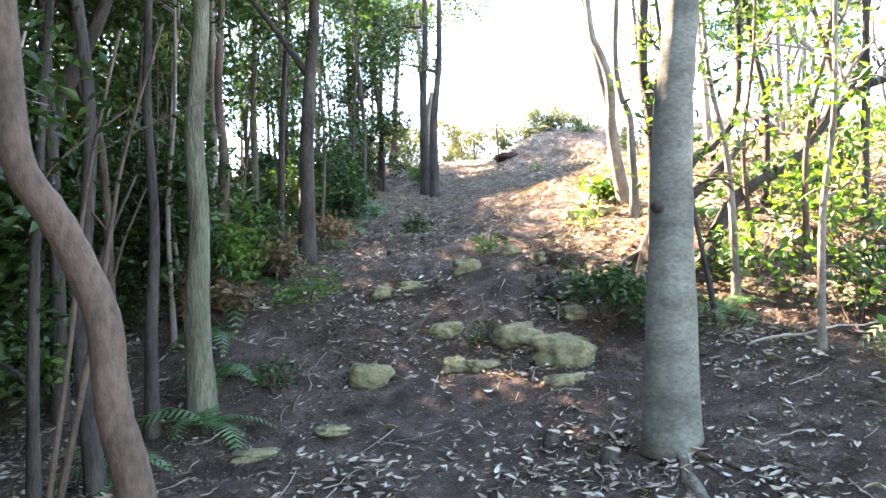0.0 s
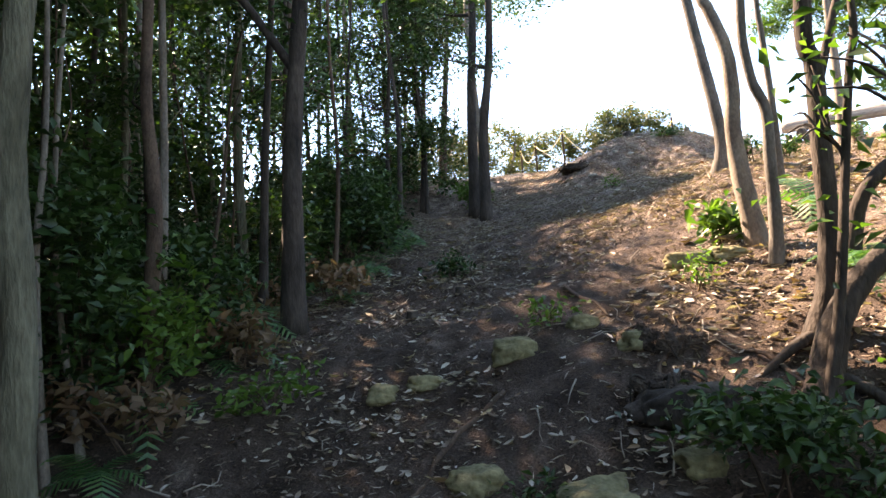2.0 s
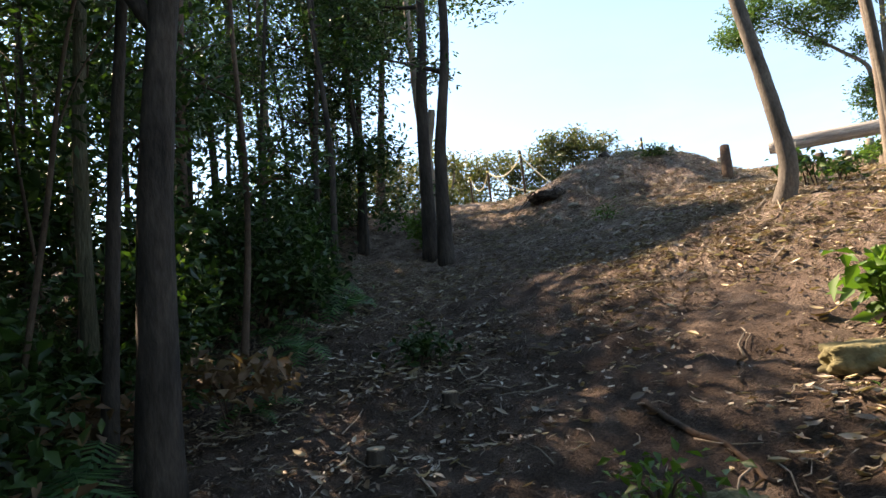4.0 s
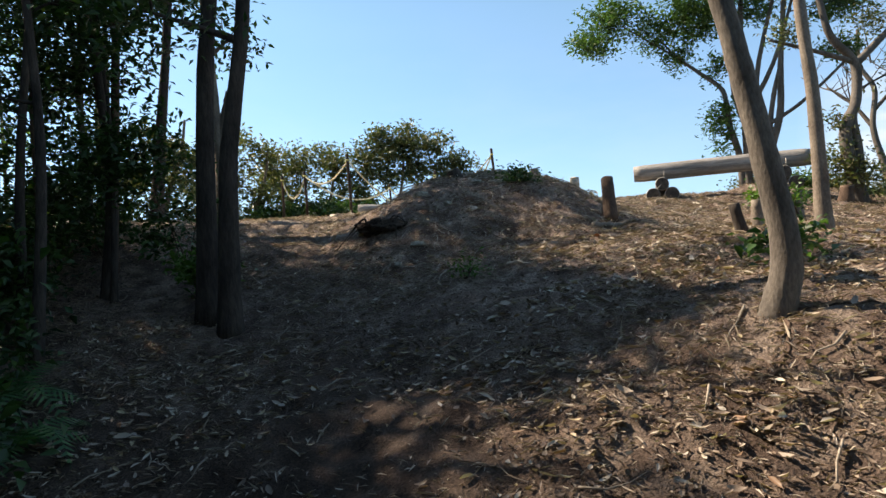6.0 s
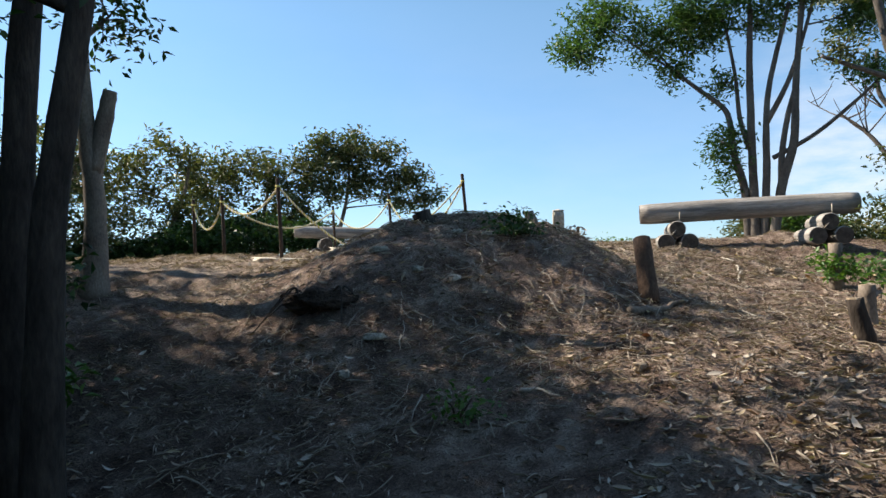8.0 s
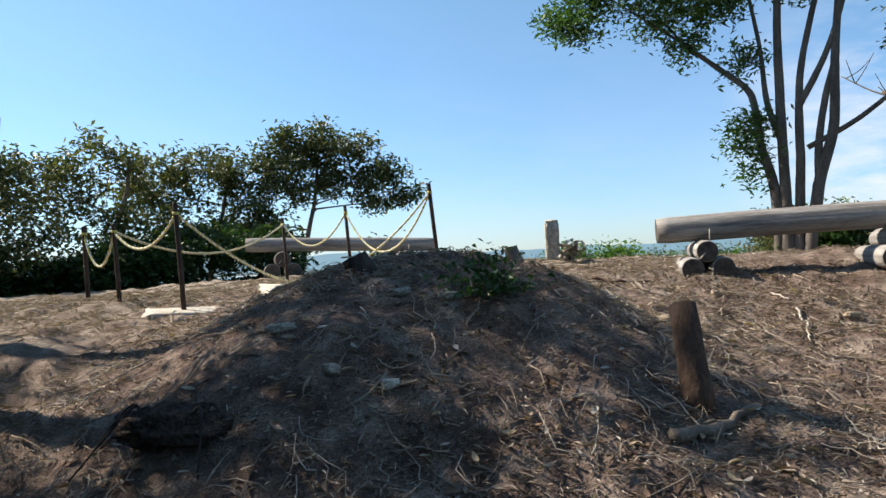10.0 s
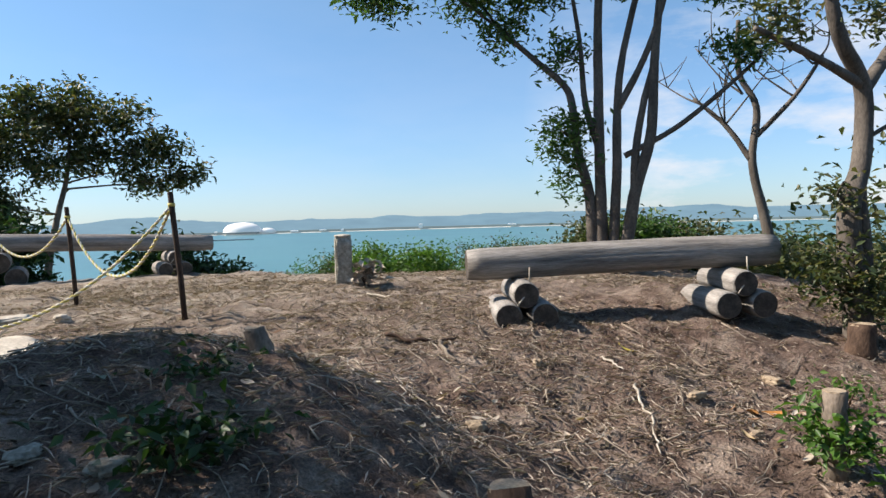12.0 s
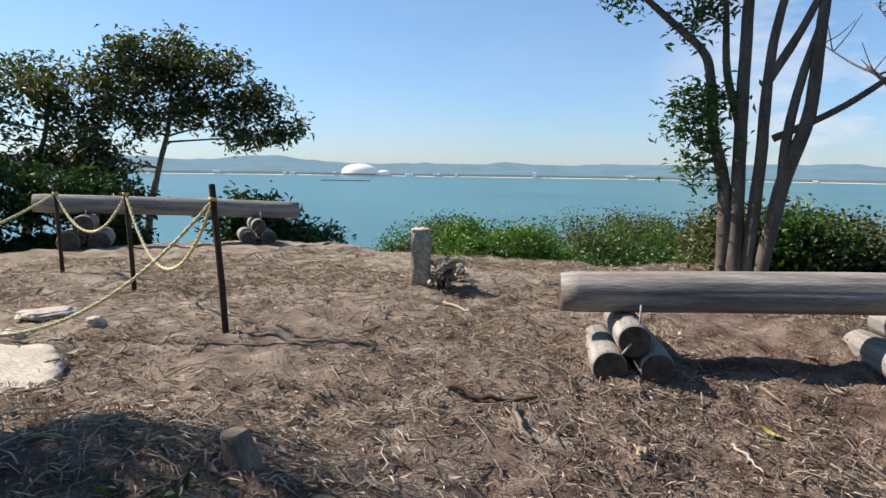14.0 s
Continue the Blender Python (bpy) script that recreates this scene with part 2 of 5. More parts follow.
def land(x, y):
    """Height of the ground, without its small bumps."""
    x, y = np.asarray(x, float), np.asarray(y, float)
    z = np.interp(y, TY, TZ)
    cross = np.interp(y, (-5, 5, 8, 10.3, 12, 14, 16, 18, 60), (.16, .22, .24, .34, .28, .22, .12, .03, 0))
    k = np.where(x > 1, 2.6, 1.25)
    z = z + k * np.tanh((x - 1) / k) * cross
    dx = (x - 2.9) / np.where(x < 2.9, 1.42, 1.4)
    dy = (y - 15.55) / np.where(y < 15.55, 1.3, 1.1)
    z = z + .56 * np.exp(-(dx * dx + dy * dy) ** 1.7)
    z = z + .14 * np.exp(-((x - 1.75) ** 2 / .25 + (y - 14.75) ** 2 / .3))
    z = z + .1 * np.exp(-((x - 6) ** 2 + (y - 18.6) ** 2) / 3) + .12 * np.exp(-((x - 2.7) ** 2 + (y - 10.4) ** 2) / .5)
    z = z + .2 * np.exp(-((x - 7.8) ** 2 + (y - 16.2) ** 2) / 1.6)
    e = np.maximum(0, x - 10.2) * np.clip((y - 9) / 5, 0, 1)
    z = z - .16 * e * e / (1 + .3 * e)
    e = np.maximum(0, -x - 3) * np.clip((y - 6) / 4, 0, 1)
    z = z - .05 * e * e / (1 + .3 * e)
    e = np.maximum(0, y - 22.3 + 1.3 * np.maximum(0, x - 6.5)) * np.clip((x - 5.5) / 1.5, 0, 1) * np.clip((y - 19) / 1.5, 0, 1)
    z = z - .1 * e * e / (1 + .4 * e)
    return np.maximum(z, -44.0)


# ---- building helpers ----
def part(name, data, mat, parent=None, label="", smooth=True):
    """Links a bmesh or a mesh as one object, under a thing where one is given."""
    if isinstance(data, bmesh.types.BMesh):
        me = bpy.data.meshes.new(name)
        bmesh.ops.recalc_face_normals(data, faces=data.faces[:])
        data.to_mesh(me)
        data.free()
    else:
        me = data
    if mat is not None and not me.materials:
        me.materials.append(mat)
    if smooth:
        me.polygons.foreach_set("use_smooth", [True] * len(me.polygons))
    ob = new(name, me)
    if parent is not None:
        ob.parent = parent
    if label:
        ob["label"] = label
    return ob


def thing(name, x, y, z, label, category, group="", turn=0):
    ob = new(name)
    ob.empty_display_size = 0.1
    ob.matrix_world = pose(x, y, z, 0, 0, turn)
    return tagged(ob, label, category, group)


def smooth_path(pts, steps=5):
    """Points along a smooth line through pts."""
    p = [Vector(q) for q in pts]
    if len(p) < 3:
        return [p[0].lerp(p[-1], i / steps) for i in range(steps + 1)]
    res = []
    for i in range(len(p) - 1):
        a, b, c, d = p[max(0, i - 1)], p[i], p[i + 1], p[min(len(p) - 1, i + 2)]
        for k in range(steps):
            t = k / steps
            res.append(0.5 * (2 * b + (c - a) * t + (2 * a - 5 * b + 4 * c - d) * t * t + (3 * b - a - 3 * c + d) * t ** 3))
    res.append(p[-1])
    return res


def tube(bm, pts, radii, sides=8, rough=0.0, rng=None, cap=True):
    """A tube along pts with a radius at each, its skin uneven by rough."""
    rings, side = [], None
    for i, p in enumerate(pts):
        d = (pts[min(i + 1, len(pts) - 1)] - pts[max(i - 1, 0)]).normalized()
        if side is None:
            side = d.cross(Vector((0.3, 1, 0.2))).normalized()
        side = (side - d * side.dot(d)).normalized()
        up = d.cross(side)
        ring = []
        for k in range(sides):
            a = 2 * math.pi * k / sides
            r = radii[i] * (1 + (rng.uniform(-rough, rough) if rng else 0))
            ring.append(bm.verts.new(p + (side * math.cos(a) + up * math.sin(a)) * r))
        rings.append(ring)
    for a, b in zip(rings, rings[1:]):
        for k in range(sides):
            bm.faces.new((a[k], a[(k + 1) % sides], b[(k + 1) % sides], b[k]))
    if cap:
        bm.faces.new(rings[0][::-1])
        bm.faces.new(rings[-1])
    return rings


def taper(n, r0, r1, flare=0.0, power=1.0):
    return [(r0 + (r1 - r0) * (i / (n - 1)) ** power) * (1 + flare * math.exp(-9 * i / (n - 1))) for i in range(n)]


def quick_mesh(name, verts, faces):
    """A mesh from numpy arrays of corners and of triangles or quads."""
    me = bpy.data.meshes.new(name)
    verts, faces = np.asarray(verts, np.float32), np.asarray(faces, np.int32)
    k = faces.shape[1]
    me.vertices.add(len(verts))
    me.vertices.foreach_set("co", verts.ravel())
    me.loops.add(faces.size)
    me.loops.foreach_set("vertex_index", faces.ravel())
    me.polygons.add(len(faces))
    me.polygons.foreach_set("loop_start", np.arange(0, faces.size, k, dtype=np.int32))
    me.polygons.foreach_set("loop_total", np.full(len(faces), k, dtype=np.int32))
    me.update(calc_edges=True)
    return me


def unit(v):
    return v / np.maximum(1e-9, np.linalg.norm(v, axis=1, keepdims=True))


def leaf_mesh(name, rs, centres, length, width, upward=0.6, along=None, fold=0.25):
    """Pointed leaves, each two folded blades, about the centres. length and width: an array or a number."""
    n = len(centres)
    length, width = np.broadcast_to(length, n)[:, None], np.broadcast_to(width, n)[:, None]
    d = unit(rs.normal(size=(n, 3)) * (1, 1, 0.6)) if along is None else unit(along)
    nor = rs.normal(size=(n, 3)) * (1 - upward)
    nor[:, 2] += upward * 1.2
    s = unit(np.cross(d, nor))
    up = np.cross(s, d)
    c = np.asarray(centres)
    base, tip = c - d * length / 2, c + d * length / 2 - up * length * 0.12
    left, right = c - d * length * 0.08 - s * width / 2 + up * width * fold, c - d * length * 0.08 + s * width / 2 + up * width * fold
    v = np.stack((base, right, tip, left), 1).reshape(-1, 3)
    k = np.arange(n)[:, None] * 4
    f = np.concatenate((k + (0, 1, 2), k + (0, 2, 3)), 1).reshape(-1, 3)
    return quick_mesh(name, v, f)


def clumps(rs, blobs, per, spread):
    """Leaf places: small clumps scattered through the blobs (centre, radii, number)."""
    res = []
    for centre, radii, number in blobs:
        d = unit(rs.normal(size=(number, 3))) * (rs.rand(number, 1) ** 0.45)
        cc = np.asarray(centre) + d * np.asarray(radii)
        res.append((cc[:, None, :] + rs.normal(size=(number, per, 3)) * spread * (1, 1, 0.7)).reshape(-1, 3))
    return np.concatenate(res)


def tree(name, path, r0, r1, bark, label, blobs=(), leaf=LEAF, size=0.1, per=26, spread=0.16, seed=1, limbs=0, side_limbs=(), flare=0.5, group="",
         sides=10, wide=0.42, category="tree", knots=()):
    """A tree: trunk along path (world places), limbs out to its leaf masses, and a crown of single leaves."""
    rng, rs = random.Random(seed), np.random.RandomState(seed)
    blobs = [q for q in blobs if not in_gap(q[0])]
    base = Vector(path[0])
    base.z = gz(base.x, base.y)
    root = thing(name, *base, label, category, group)
    local = [Vector(p) - base for p in path]
    local[0].z = -0.06
    line = smooth_path(local, 6)
    bm = bmesh.new()
    tube(bm, line, taper(len(line), r0, r1, flare), sides, 0.05, rng)
    trunk = part("trunk", bm, bark, root)
    for k, size_k in knots:
        p = Vector(k) - base
        near = min(line, key=lambda q: (q - p).length)
        out_k = (p - near).normalized()
        bm = bmesh.new()
        tube(bm, [p - out_k * 0.02, p, p + out_k * 0.012, p + out_k * 0.016], [size_k * 1.3, size_k * 1.1, size_k * 0.7, size_k * 0.2], 12, 0.1, rng)
        part("knot", bm, BARK_DARK, trunk, "dark healed branch knot")
    lines = [(line, r0, r1)]
    for pts, a, b in side_limbs:
        q = smooth_path([Vector(p) - base for p in pts], 5)
        bm = bmesh.new()
        tube(bm, q, taper(len(q), a, b), 7, 0.06, rng)
        part("limb", bm, bark, root)
        lines.append((q, a, b))
    for centre, radii, number in blobs[:limbs] if limbs else ():
        c = Vector(centre) - base
        q, a, b = min(lines, key=lambda e: min((p - c).length for p in e[0]))
        low = [p for p in q if p.z < c.z - 0.15 * radii[2]] or q
        s = min(low, key=lambda p: (p - c).length)
        m = s.lerp(c, 0.5) + Vector((rng.uniform(-.1, .1), rng.uniform(-.1, .1), rng.uniform(-.05, .15))) * (c - s).length
        w = smooth_path([s, m, c], 4)
        bm = bmesh.new()
        tube(bm, w, taper(len(w), max(b * 0.75, 0.014), 0.008), 6, 0.06, rng)
        for k in range(5):
            e = c + Vector((rng.uniform(-1, 1) * radii[0], rng.uniform(-1, 1) * radii[1], rng.uniform(-0.6, 1) * radii[2])) * 0.8
            o = w[rng.randint(len(w) // 2, len(w) - 1)]
            tw = smooth_path([o, o.lerp(e, 0.5) + Vector((0, 0, 0.06)), e], 3)
            tube(bm, tw, taper(len(tw), 0.010, 0.004), 4)
        part("limb", bm, bark, root)
    if blobs:
        pts = clumps(rs, [(Vector(c) - base, r, k) for c, r, k in blobs], per, spread)
        ln = size * rs.uniform(0.65, 1.2, len(pts))
        part("crown", leaf_mesh("crown", rs, pts, ln, ln * wide), leaf, root)
    return root


def shrub(name, x, y, w, h, n, leaf, label, seed, size=0.07, category="shrub", group="", z=None):
    """A low shrub: thin stems and leaves in clumps."""
    rng, rs = random.Random(seed), np.random.RandomState(seed)
    root = thing(name, x, y, gz(x, y) if z is None else z, label, category, group)
    bm = bmesh.new()
    tips = []
    for k in range(max(4, int(7 * w))):
        a, r = rng.uniform(0, 6.28), w * rng.uniform(0.2, 0.9)
        tip = Vector((r * math.cos(a), r * math.sin(a), h * rng.uniform(0.5, 0.95)))
        line = smooth_path([Vector((rng.uniform(-.05, .05), rng.uniform(-.05, .05), -0.05)), tip * 0.5 + Vector((0, 0, h * 0.12)), tip], 3)
        tube(bm, line, taper(len(line), 0.008, 0.003), 4)
        tips.append(tip)
    part("stem", bm, BARK_BROWN, root)
    tall = h > 0.6
    blobs = [(t * 0.9, (w * 0.42, w * 0.42, min(h * 0.26, 0.5)), max(2, n // len(tips) // (24 if tall else 14))) for t in tips]
    if tall:
        blobs += [(Vector((t.x, t.y, t.z * f)), (w * 0.42, w * 0.42, min(h * 0.22, 0.5)), max(2, n // len(tips) // 48)) for t in tips for f in (0.65, 0.4)]
    pts = clumps(rs, blobs, 14, 0.07 + 0.05 * w)
    pts[:, 2] = np.maximum(pts[:, 2], 0.02)
    ln = size * rs.uniform(0.6, 1.25, len(pts))
    part("foliage", leaf_mesh("foliage", rs, pts, ln, ln * 0.5), leaf, root)
    return root


def frond_mesh(rng, length, droop):
    """One fern frond: a curved midrib with paired leaflets that shorten towards the tip."""
    pts = [Vector((length * t * math.cos(0.9 - droop * t), 0, length * t * math.sin(0.9 - droop * t))) for t in (i / 18 for i in range(19))]
    v, f = [], []
    for i in range(2, 18):
        t = i / 18
        w = length * 0.26 * math.sin(math.pi * min(1, t * 0.9 + 0.12)) ** 0.8 * (1 - 0.35 * t)
        d = (pts[i + 1] - pts[i]).normalized()
        for s in (-1, 1):
            a, b = pts[i] - d * length * 0.02, pts[i] + d * length * 0.02
            tip = pts[i] + Vector((0, s * w, -0.18 * w)) + d * w * 0.45
            m = (a + b) / 2 + (tip - pts[i]) * 0.5
            k = len(v)
            v += [a, b, m + d * length * 0.014, tip, m - d * length * 0.018]
            f += [(k, k + 1, k + 2), (k, k + 2, k + 4), (k + 4, k + 2, k + 3)]
    bm = bmesh.new()
    tube(bm, pts, taper(19, 0.004, 0.001), 4)
    bm.verts.ensure_lookup_table()
    o = [bm.verts.new(q) for q in v]
    for q in f:
        bm.faces.new([o[i] for i in q])
    me = bpy.data.meshes.new("frond")
    bm.to_mesh(me)
    bm.free()
    return me


FRONDS = [frond_mesh(random.Random(i), 0.5 + 0.08 * i, 0.9 + 0.25 * i) for i in range(4)]


def fern(x, y, scale, seed, label="bright green fern with arching fronds on the forest floor"):
    rng = random.Random(seed)
    root = thing("fern", x, y, gz(x, y) + 0.01, label, "fern", "ferns")
    n = rng.randint(6, 9)
    for k in range(n):
        fr = part("frond", FRONDS[rng.randint(0, 3)], FERN_LEAF, root)
        fr.matrix_basis = pose(0, 0, 0, rng.uniform(-15, 15), rng.uniform(-25, 20), 360 * k / n + rng.uniform(-20, 20)) @ Matrix.Scale(scale * rng.uniform(0.75, 1.1), 4)
    return root


def rock(x, y, w, d, h, seed, mat=ROCK, label="rounded mossy rock half sunk in the soil", turn=0, sink=0.42, name="rock", group="rocks on the path", boxy=0.5, dz=0.0):
    rng = random.Random(seed)
    bm = bmesh.new()
    bmesh.ops.create_icosphere(bm, subdivisions=4, radius=1)
    off = Vector((rng.uniform(0, 50), rng.uniform(0, 50), rng.uniform(0, 50)))
    for v in bm.verts:
        p = v.co.copy()
        m = max(abs(p.x), abs(p.y), abs(p.z))
        p = p.lerp(p / m * 0.85, boxy)
        even = 0.3 if boxy > 0.6 else 1.0
        p *= 1 + even * (0.34 * noise.noise(p * 1.1 + off) + 0.20 * noise.noise(p * 2.7 + off) + 0.09 * noise.noise(p * 6 + off) + 0.04 * noise.noise(p * 14 + off))
        v.co = Vector((p.x * w / 2, p.y * d / 2, p.z * h / 2))
    ob = part(name, bm, mat)
    ob.matrix_world = pose(x, y, gz(x, y) + h * (0.5 - sink) + dz, rng.uniform(-6, 6), rng.uniform(-6, 6), turn)
    return tagged(ob, label, "rock", group)


def stump(x, y, r, h, seed, label, bark=BARK_BROWN, lean=(0, 0), name="tree_stump", category="stump", group=""):
    """A sawn stump or stake: bark-covered body and pale cut top."""
    rng = random.Random(seed)
    root = thing(name, x, y, gz(x, y), label, category, group)
    bm = bmesh.new()
    top = Vector((lean[0], lean[1], h))
    pts = [Vector((0, 0, -0.08)), Vector((0, 0, 0.02)), top * 0.4, top * 0.75, top]
    tube(bm, pts, [r * 1.25, r * 1.12, r * 1.03, r * 0.98, r * 0.95], 16, 0.06, rng)
    body = part("body", bm, bark, root)
    bm = bmesh.new()
    tube(bm, [top - Vector((0, 0, 0.004)), top + Vector((0, 0, 0.006))], [r * 0.93, r * 0.9], 16, 0.05, rng)
    part("cut_face", bm, CUT, body, "pale sawn top", smooth=False)
    return root


def stick(pts, r, mat, label, seed, name="dead_branch", lift=0.012, group="fallen sticks"):
    """A crooked stick that lies along the ground through (x, y) places."""
    rng = random.Random(seed)
    p = smooth_path([(x, y, 0) for x, y in pts], 5)
    for q in p:
        q.x += rng.uniform(-0.012, 0.012)
        q.y += rng.uniform(-0.012, 0.012)
        q.z = gz(q.x, q.y) + r * 0.5 + lift + rng.uniform(0, 0.006)
    bm = bmesh.new()
    tube(bm, p, taper(len(p), r, r * 0.45), 7, 0.15, rng)
    return tagged(part(name, bm, mat), label, "stick", group)


# ---- ground, sea and far shore ----
def surf(x, y):
    """The ground with its small lumps."""
    x, y = np.asarray(x, float), np.asarray(y, float)
    return land(x, y) + 0.035 * vnoise(x, y, 0.5, 3) + 0.026 * vnoise(x, y, 0.18, 4) + 0.016 * vnoise(x, y, 0.085, 5)


def gz(x, y):
    return float(surf(x, y))


def spaced(lo, hi, step, reach):
    """Even steps from lo to hi, then ever longer ones out to reach."""
    mid = list(np.arange(lo, hi, step))
    d, out_hi, out_lo = step, hi, lo
    hi_side, lo_side = [], []
    while out_hi < reach:
        hi_side.append(out_hi)
        out_hi += d
        out_lo -= d
        lo_side.append(out_lo)
        d *= 1.22
    return np.array(lo_side[::-1] + mid + hi_side)


gx, gy = spaced(-3.0, 9.0, 0.042, 4700), spaced(0.0, 20.5, 0.042, 4700)
X, Y = np.meshgrid(gx, gy)
V = np.stack((X, Y, surf(X, Y)), -1).reshape(-1, 3)
nx, ny = len(gx), len(gy)
I = (np.arange(ny - 1)[:, None] * nx + np.arange(nx - 1)[None, :]).reshape(-1, 1)
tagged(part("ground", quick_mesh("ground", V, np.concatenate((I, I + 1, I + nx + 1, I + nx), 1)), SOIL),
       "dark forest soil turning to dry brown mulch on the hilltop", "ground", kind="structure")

SEA_Z = -33.0
m, n, l, b = material("sea_water", 0.28, 0.5)
v = coords(n, l)
l.new(ramp(n, l, noise_tex(n, l, 0.004, 4, v), ((0.35, (0.028, 0.115, 0.11)), (0.65, (0.045, 0.165, 0.15)))), b.inputs["Base Color"])
bump(n, l, b, noise_tex(n, l, 0.35, 4, v), 0.25, 0.5)
bm = bmesh.new()
bmesh.ops.create_grid(bm, x_segments=40, y_segments=40, size=4690)
tagged(part("water", bm, m), "calm teal sea bay below the hill", "sea", kind="structure").location.z = SEA_Z

# bluish glow painted into far land and buildings to stand for sea haze
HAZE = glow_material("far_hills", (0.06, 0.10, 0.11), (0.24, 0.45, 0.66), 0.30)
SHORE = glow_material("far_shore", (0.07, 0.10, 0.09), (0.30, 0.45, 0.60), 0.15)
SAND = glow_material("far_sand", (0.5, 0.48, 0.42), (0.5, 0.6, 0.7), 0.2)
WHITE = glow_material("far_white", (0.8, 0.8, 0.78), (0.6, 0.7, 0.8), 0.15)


def far_strip(name, mat, rings, label):
    """A belt of far land round the bay: rings of (distance, height above the sea, roughness of its skyline)."""
    ang = np.radians(np.arange(-75, 125, 0.4))
    v = []
    for k, (r, h, rough) in enumerate(rings):
        a = np.degrees(ang)
        z = h + rough * (0.6 * vnoise(a, a * 0 + 7.3 * k, 7, 21 + k) + 0.3 * vnoise(a, a * 0 + 3.1, 2.3, 31 + k) + 0.1 * vnoise(a, a * 0 + 1.7, 0.8, 41 + k))
        v.append(np.stack((r * np.sin(ang), r * np.cos(ang), SEA_Z + z), 1))
    v = np.concatenate(v)
    w = len(ang)
    i = (np.arange(len(rings) - 1)[:, None] * w + np.arange(w - 1)[None, :]).reshape(-1, 1)
    return tagged(part(name, quick_mesh(name, v, np.concatenate((i, i + 1, i + w + 1, i + w), 1)), mat), label, "far shore", kind="structure")


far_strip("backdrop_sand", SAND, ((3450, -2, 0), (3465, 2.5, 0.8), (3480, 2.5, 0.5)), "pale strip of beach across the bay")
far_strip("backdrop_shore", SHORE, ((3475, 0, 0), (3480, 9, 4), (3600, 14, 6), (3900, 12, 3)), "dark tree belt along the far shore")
far_strip("backdrop_hills", HAZE, ((3700, 0, 0), (4000, 50, 26), (4300, 84, 44), (4600, 70, 10)), "hazy blue hills beyond the bay, haze put into their colour")


def far_place(deg, r, z):
    a = radians(deg)
    return r * math.sin(a), r * math.cos(a), z


bm = bmesh.new()
bmesh.ops.create_uvsphere(bm, u_segments=32, v_segments=16, radius=1)
bmesh.ops.delete(bm, geom=[q for q in bm.verts if q.co.z < -0.02], context="VERTS")
for q in bm.verts:
    q.co.z = q.co.z ** 0.8 if q.co.z > 0 else 0
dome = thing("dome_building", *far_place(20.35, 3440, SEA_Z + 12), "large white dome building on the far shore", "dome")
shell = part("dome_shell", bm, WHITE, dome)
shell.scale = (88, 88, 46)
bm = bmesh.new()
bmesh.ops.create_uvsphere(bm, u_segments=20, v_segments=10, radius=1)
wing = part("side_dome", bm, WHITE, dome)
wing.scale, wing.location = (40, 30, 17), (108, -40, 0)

rng = random.Random(5)
block = None
for k in range(15):
    deg = rng.uniform(9, 62)
    if abs(deg - 20.5) < 2:
        continue
    w, h = rng.uniform(8, 40), rng.choice((5, 7, 9, 18))
    bm = bmesh.new()
    bmesh.ops.create_cube(bm, size=1)
    for q in bm.verts:
        q.co = Vector((q.co.x * w, q.co.y * 20, (q.co.z + 0.5) * h))
    top = [f for f in bm.faces if f.normal.z > 0.9]
    ridge = bmesh.ops.inset_region(bm, faces=top, thickness=3)
    for f in top:
        bmesh.ops.translate(bm, verts=f.verts[:], vec=(0, 0, h * 0.18))
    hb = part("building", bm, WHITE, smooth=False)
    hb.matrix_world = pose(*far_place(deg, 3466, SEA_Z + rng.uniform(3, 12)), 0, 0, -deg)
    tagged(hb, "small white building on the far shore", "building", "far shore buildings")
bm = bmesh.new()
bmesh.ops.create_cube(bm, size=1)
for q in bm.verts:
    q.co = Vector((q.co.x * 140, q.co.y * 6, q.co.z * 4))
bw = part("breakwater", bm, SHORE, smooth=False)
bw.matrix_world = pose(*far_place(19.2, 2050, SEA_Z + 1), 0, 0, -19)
tagged(bw, "low dark breakwater out in the bay", "breakwater")


# ---- the hilltop: benches, posts, ropes, stone ----
def log_mesh(length, r, seed, chamfer=0.012):
    """A peeled log along x, with worn ends, slight bow and drying cracks."""
    rng = random.Random(seed)
    bm = bmesh.new()
    n, sides = 22, 26
    cracks = [(rng.uniform(0, 6.28), rng.uniform(0.1, 0.9), rng.uniform(0.15, 0.5)) for _ in range(5)]
    rings = []
    for i in range(n + 1):
        t = i / n
        edge = min(t, 1 - t) * length
        rr = r - max(0, chamfer - edge) * 0.8
        ring = []
        for k in range(sides):
            a = 2 * math.pi * k / sides
            q = rr * (1 + 0.025 * noise.noise(Vector((t * length * 1.5, math.cos(a) * 0.8 + seed, math.sin(a) * 0.8))))
            for ca, ct, cl in cracks:
                if abs(t - ct) < cl / 2 and abs((a - ca + math.pi) % (2 * math.pi) - math.pi) < 0.13:
                    q -= 0.008
            ring.append(bm.verts.new((t * length - length / 2, q * math.cos(a), q * math.sin(a) + 0.008 * math.sin(t * 3.1))))
        rings.append(ring)
    for p, q in zip(rings, rings[1:]):
        for k in range(sides):
            bm.faces.new((p[k], p[(k + 1) % sides], q[(k + 1) % sides], q[k]))
    bm.faces.new(rings[0][::-1])
    bm.faces.new(rings[-1])
    return bm


def log_part(name, length, r, seed, parent, m, mat=LOG_WOOD):
    ob = part(name, log_mesh(length, r, seed), mat, parent)
    ob.data.materials.append(LOG_END_SHADED)
    for f in ob.data.polygons:
        if len(f.vertices) > 4:
            f.material_index, f.use_smooth = 1, False
    ob.matrix_basis = m
    return ob


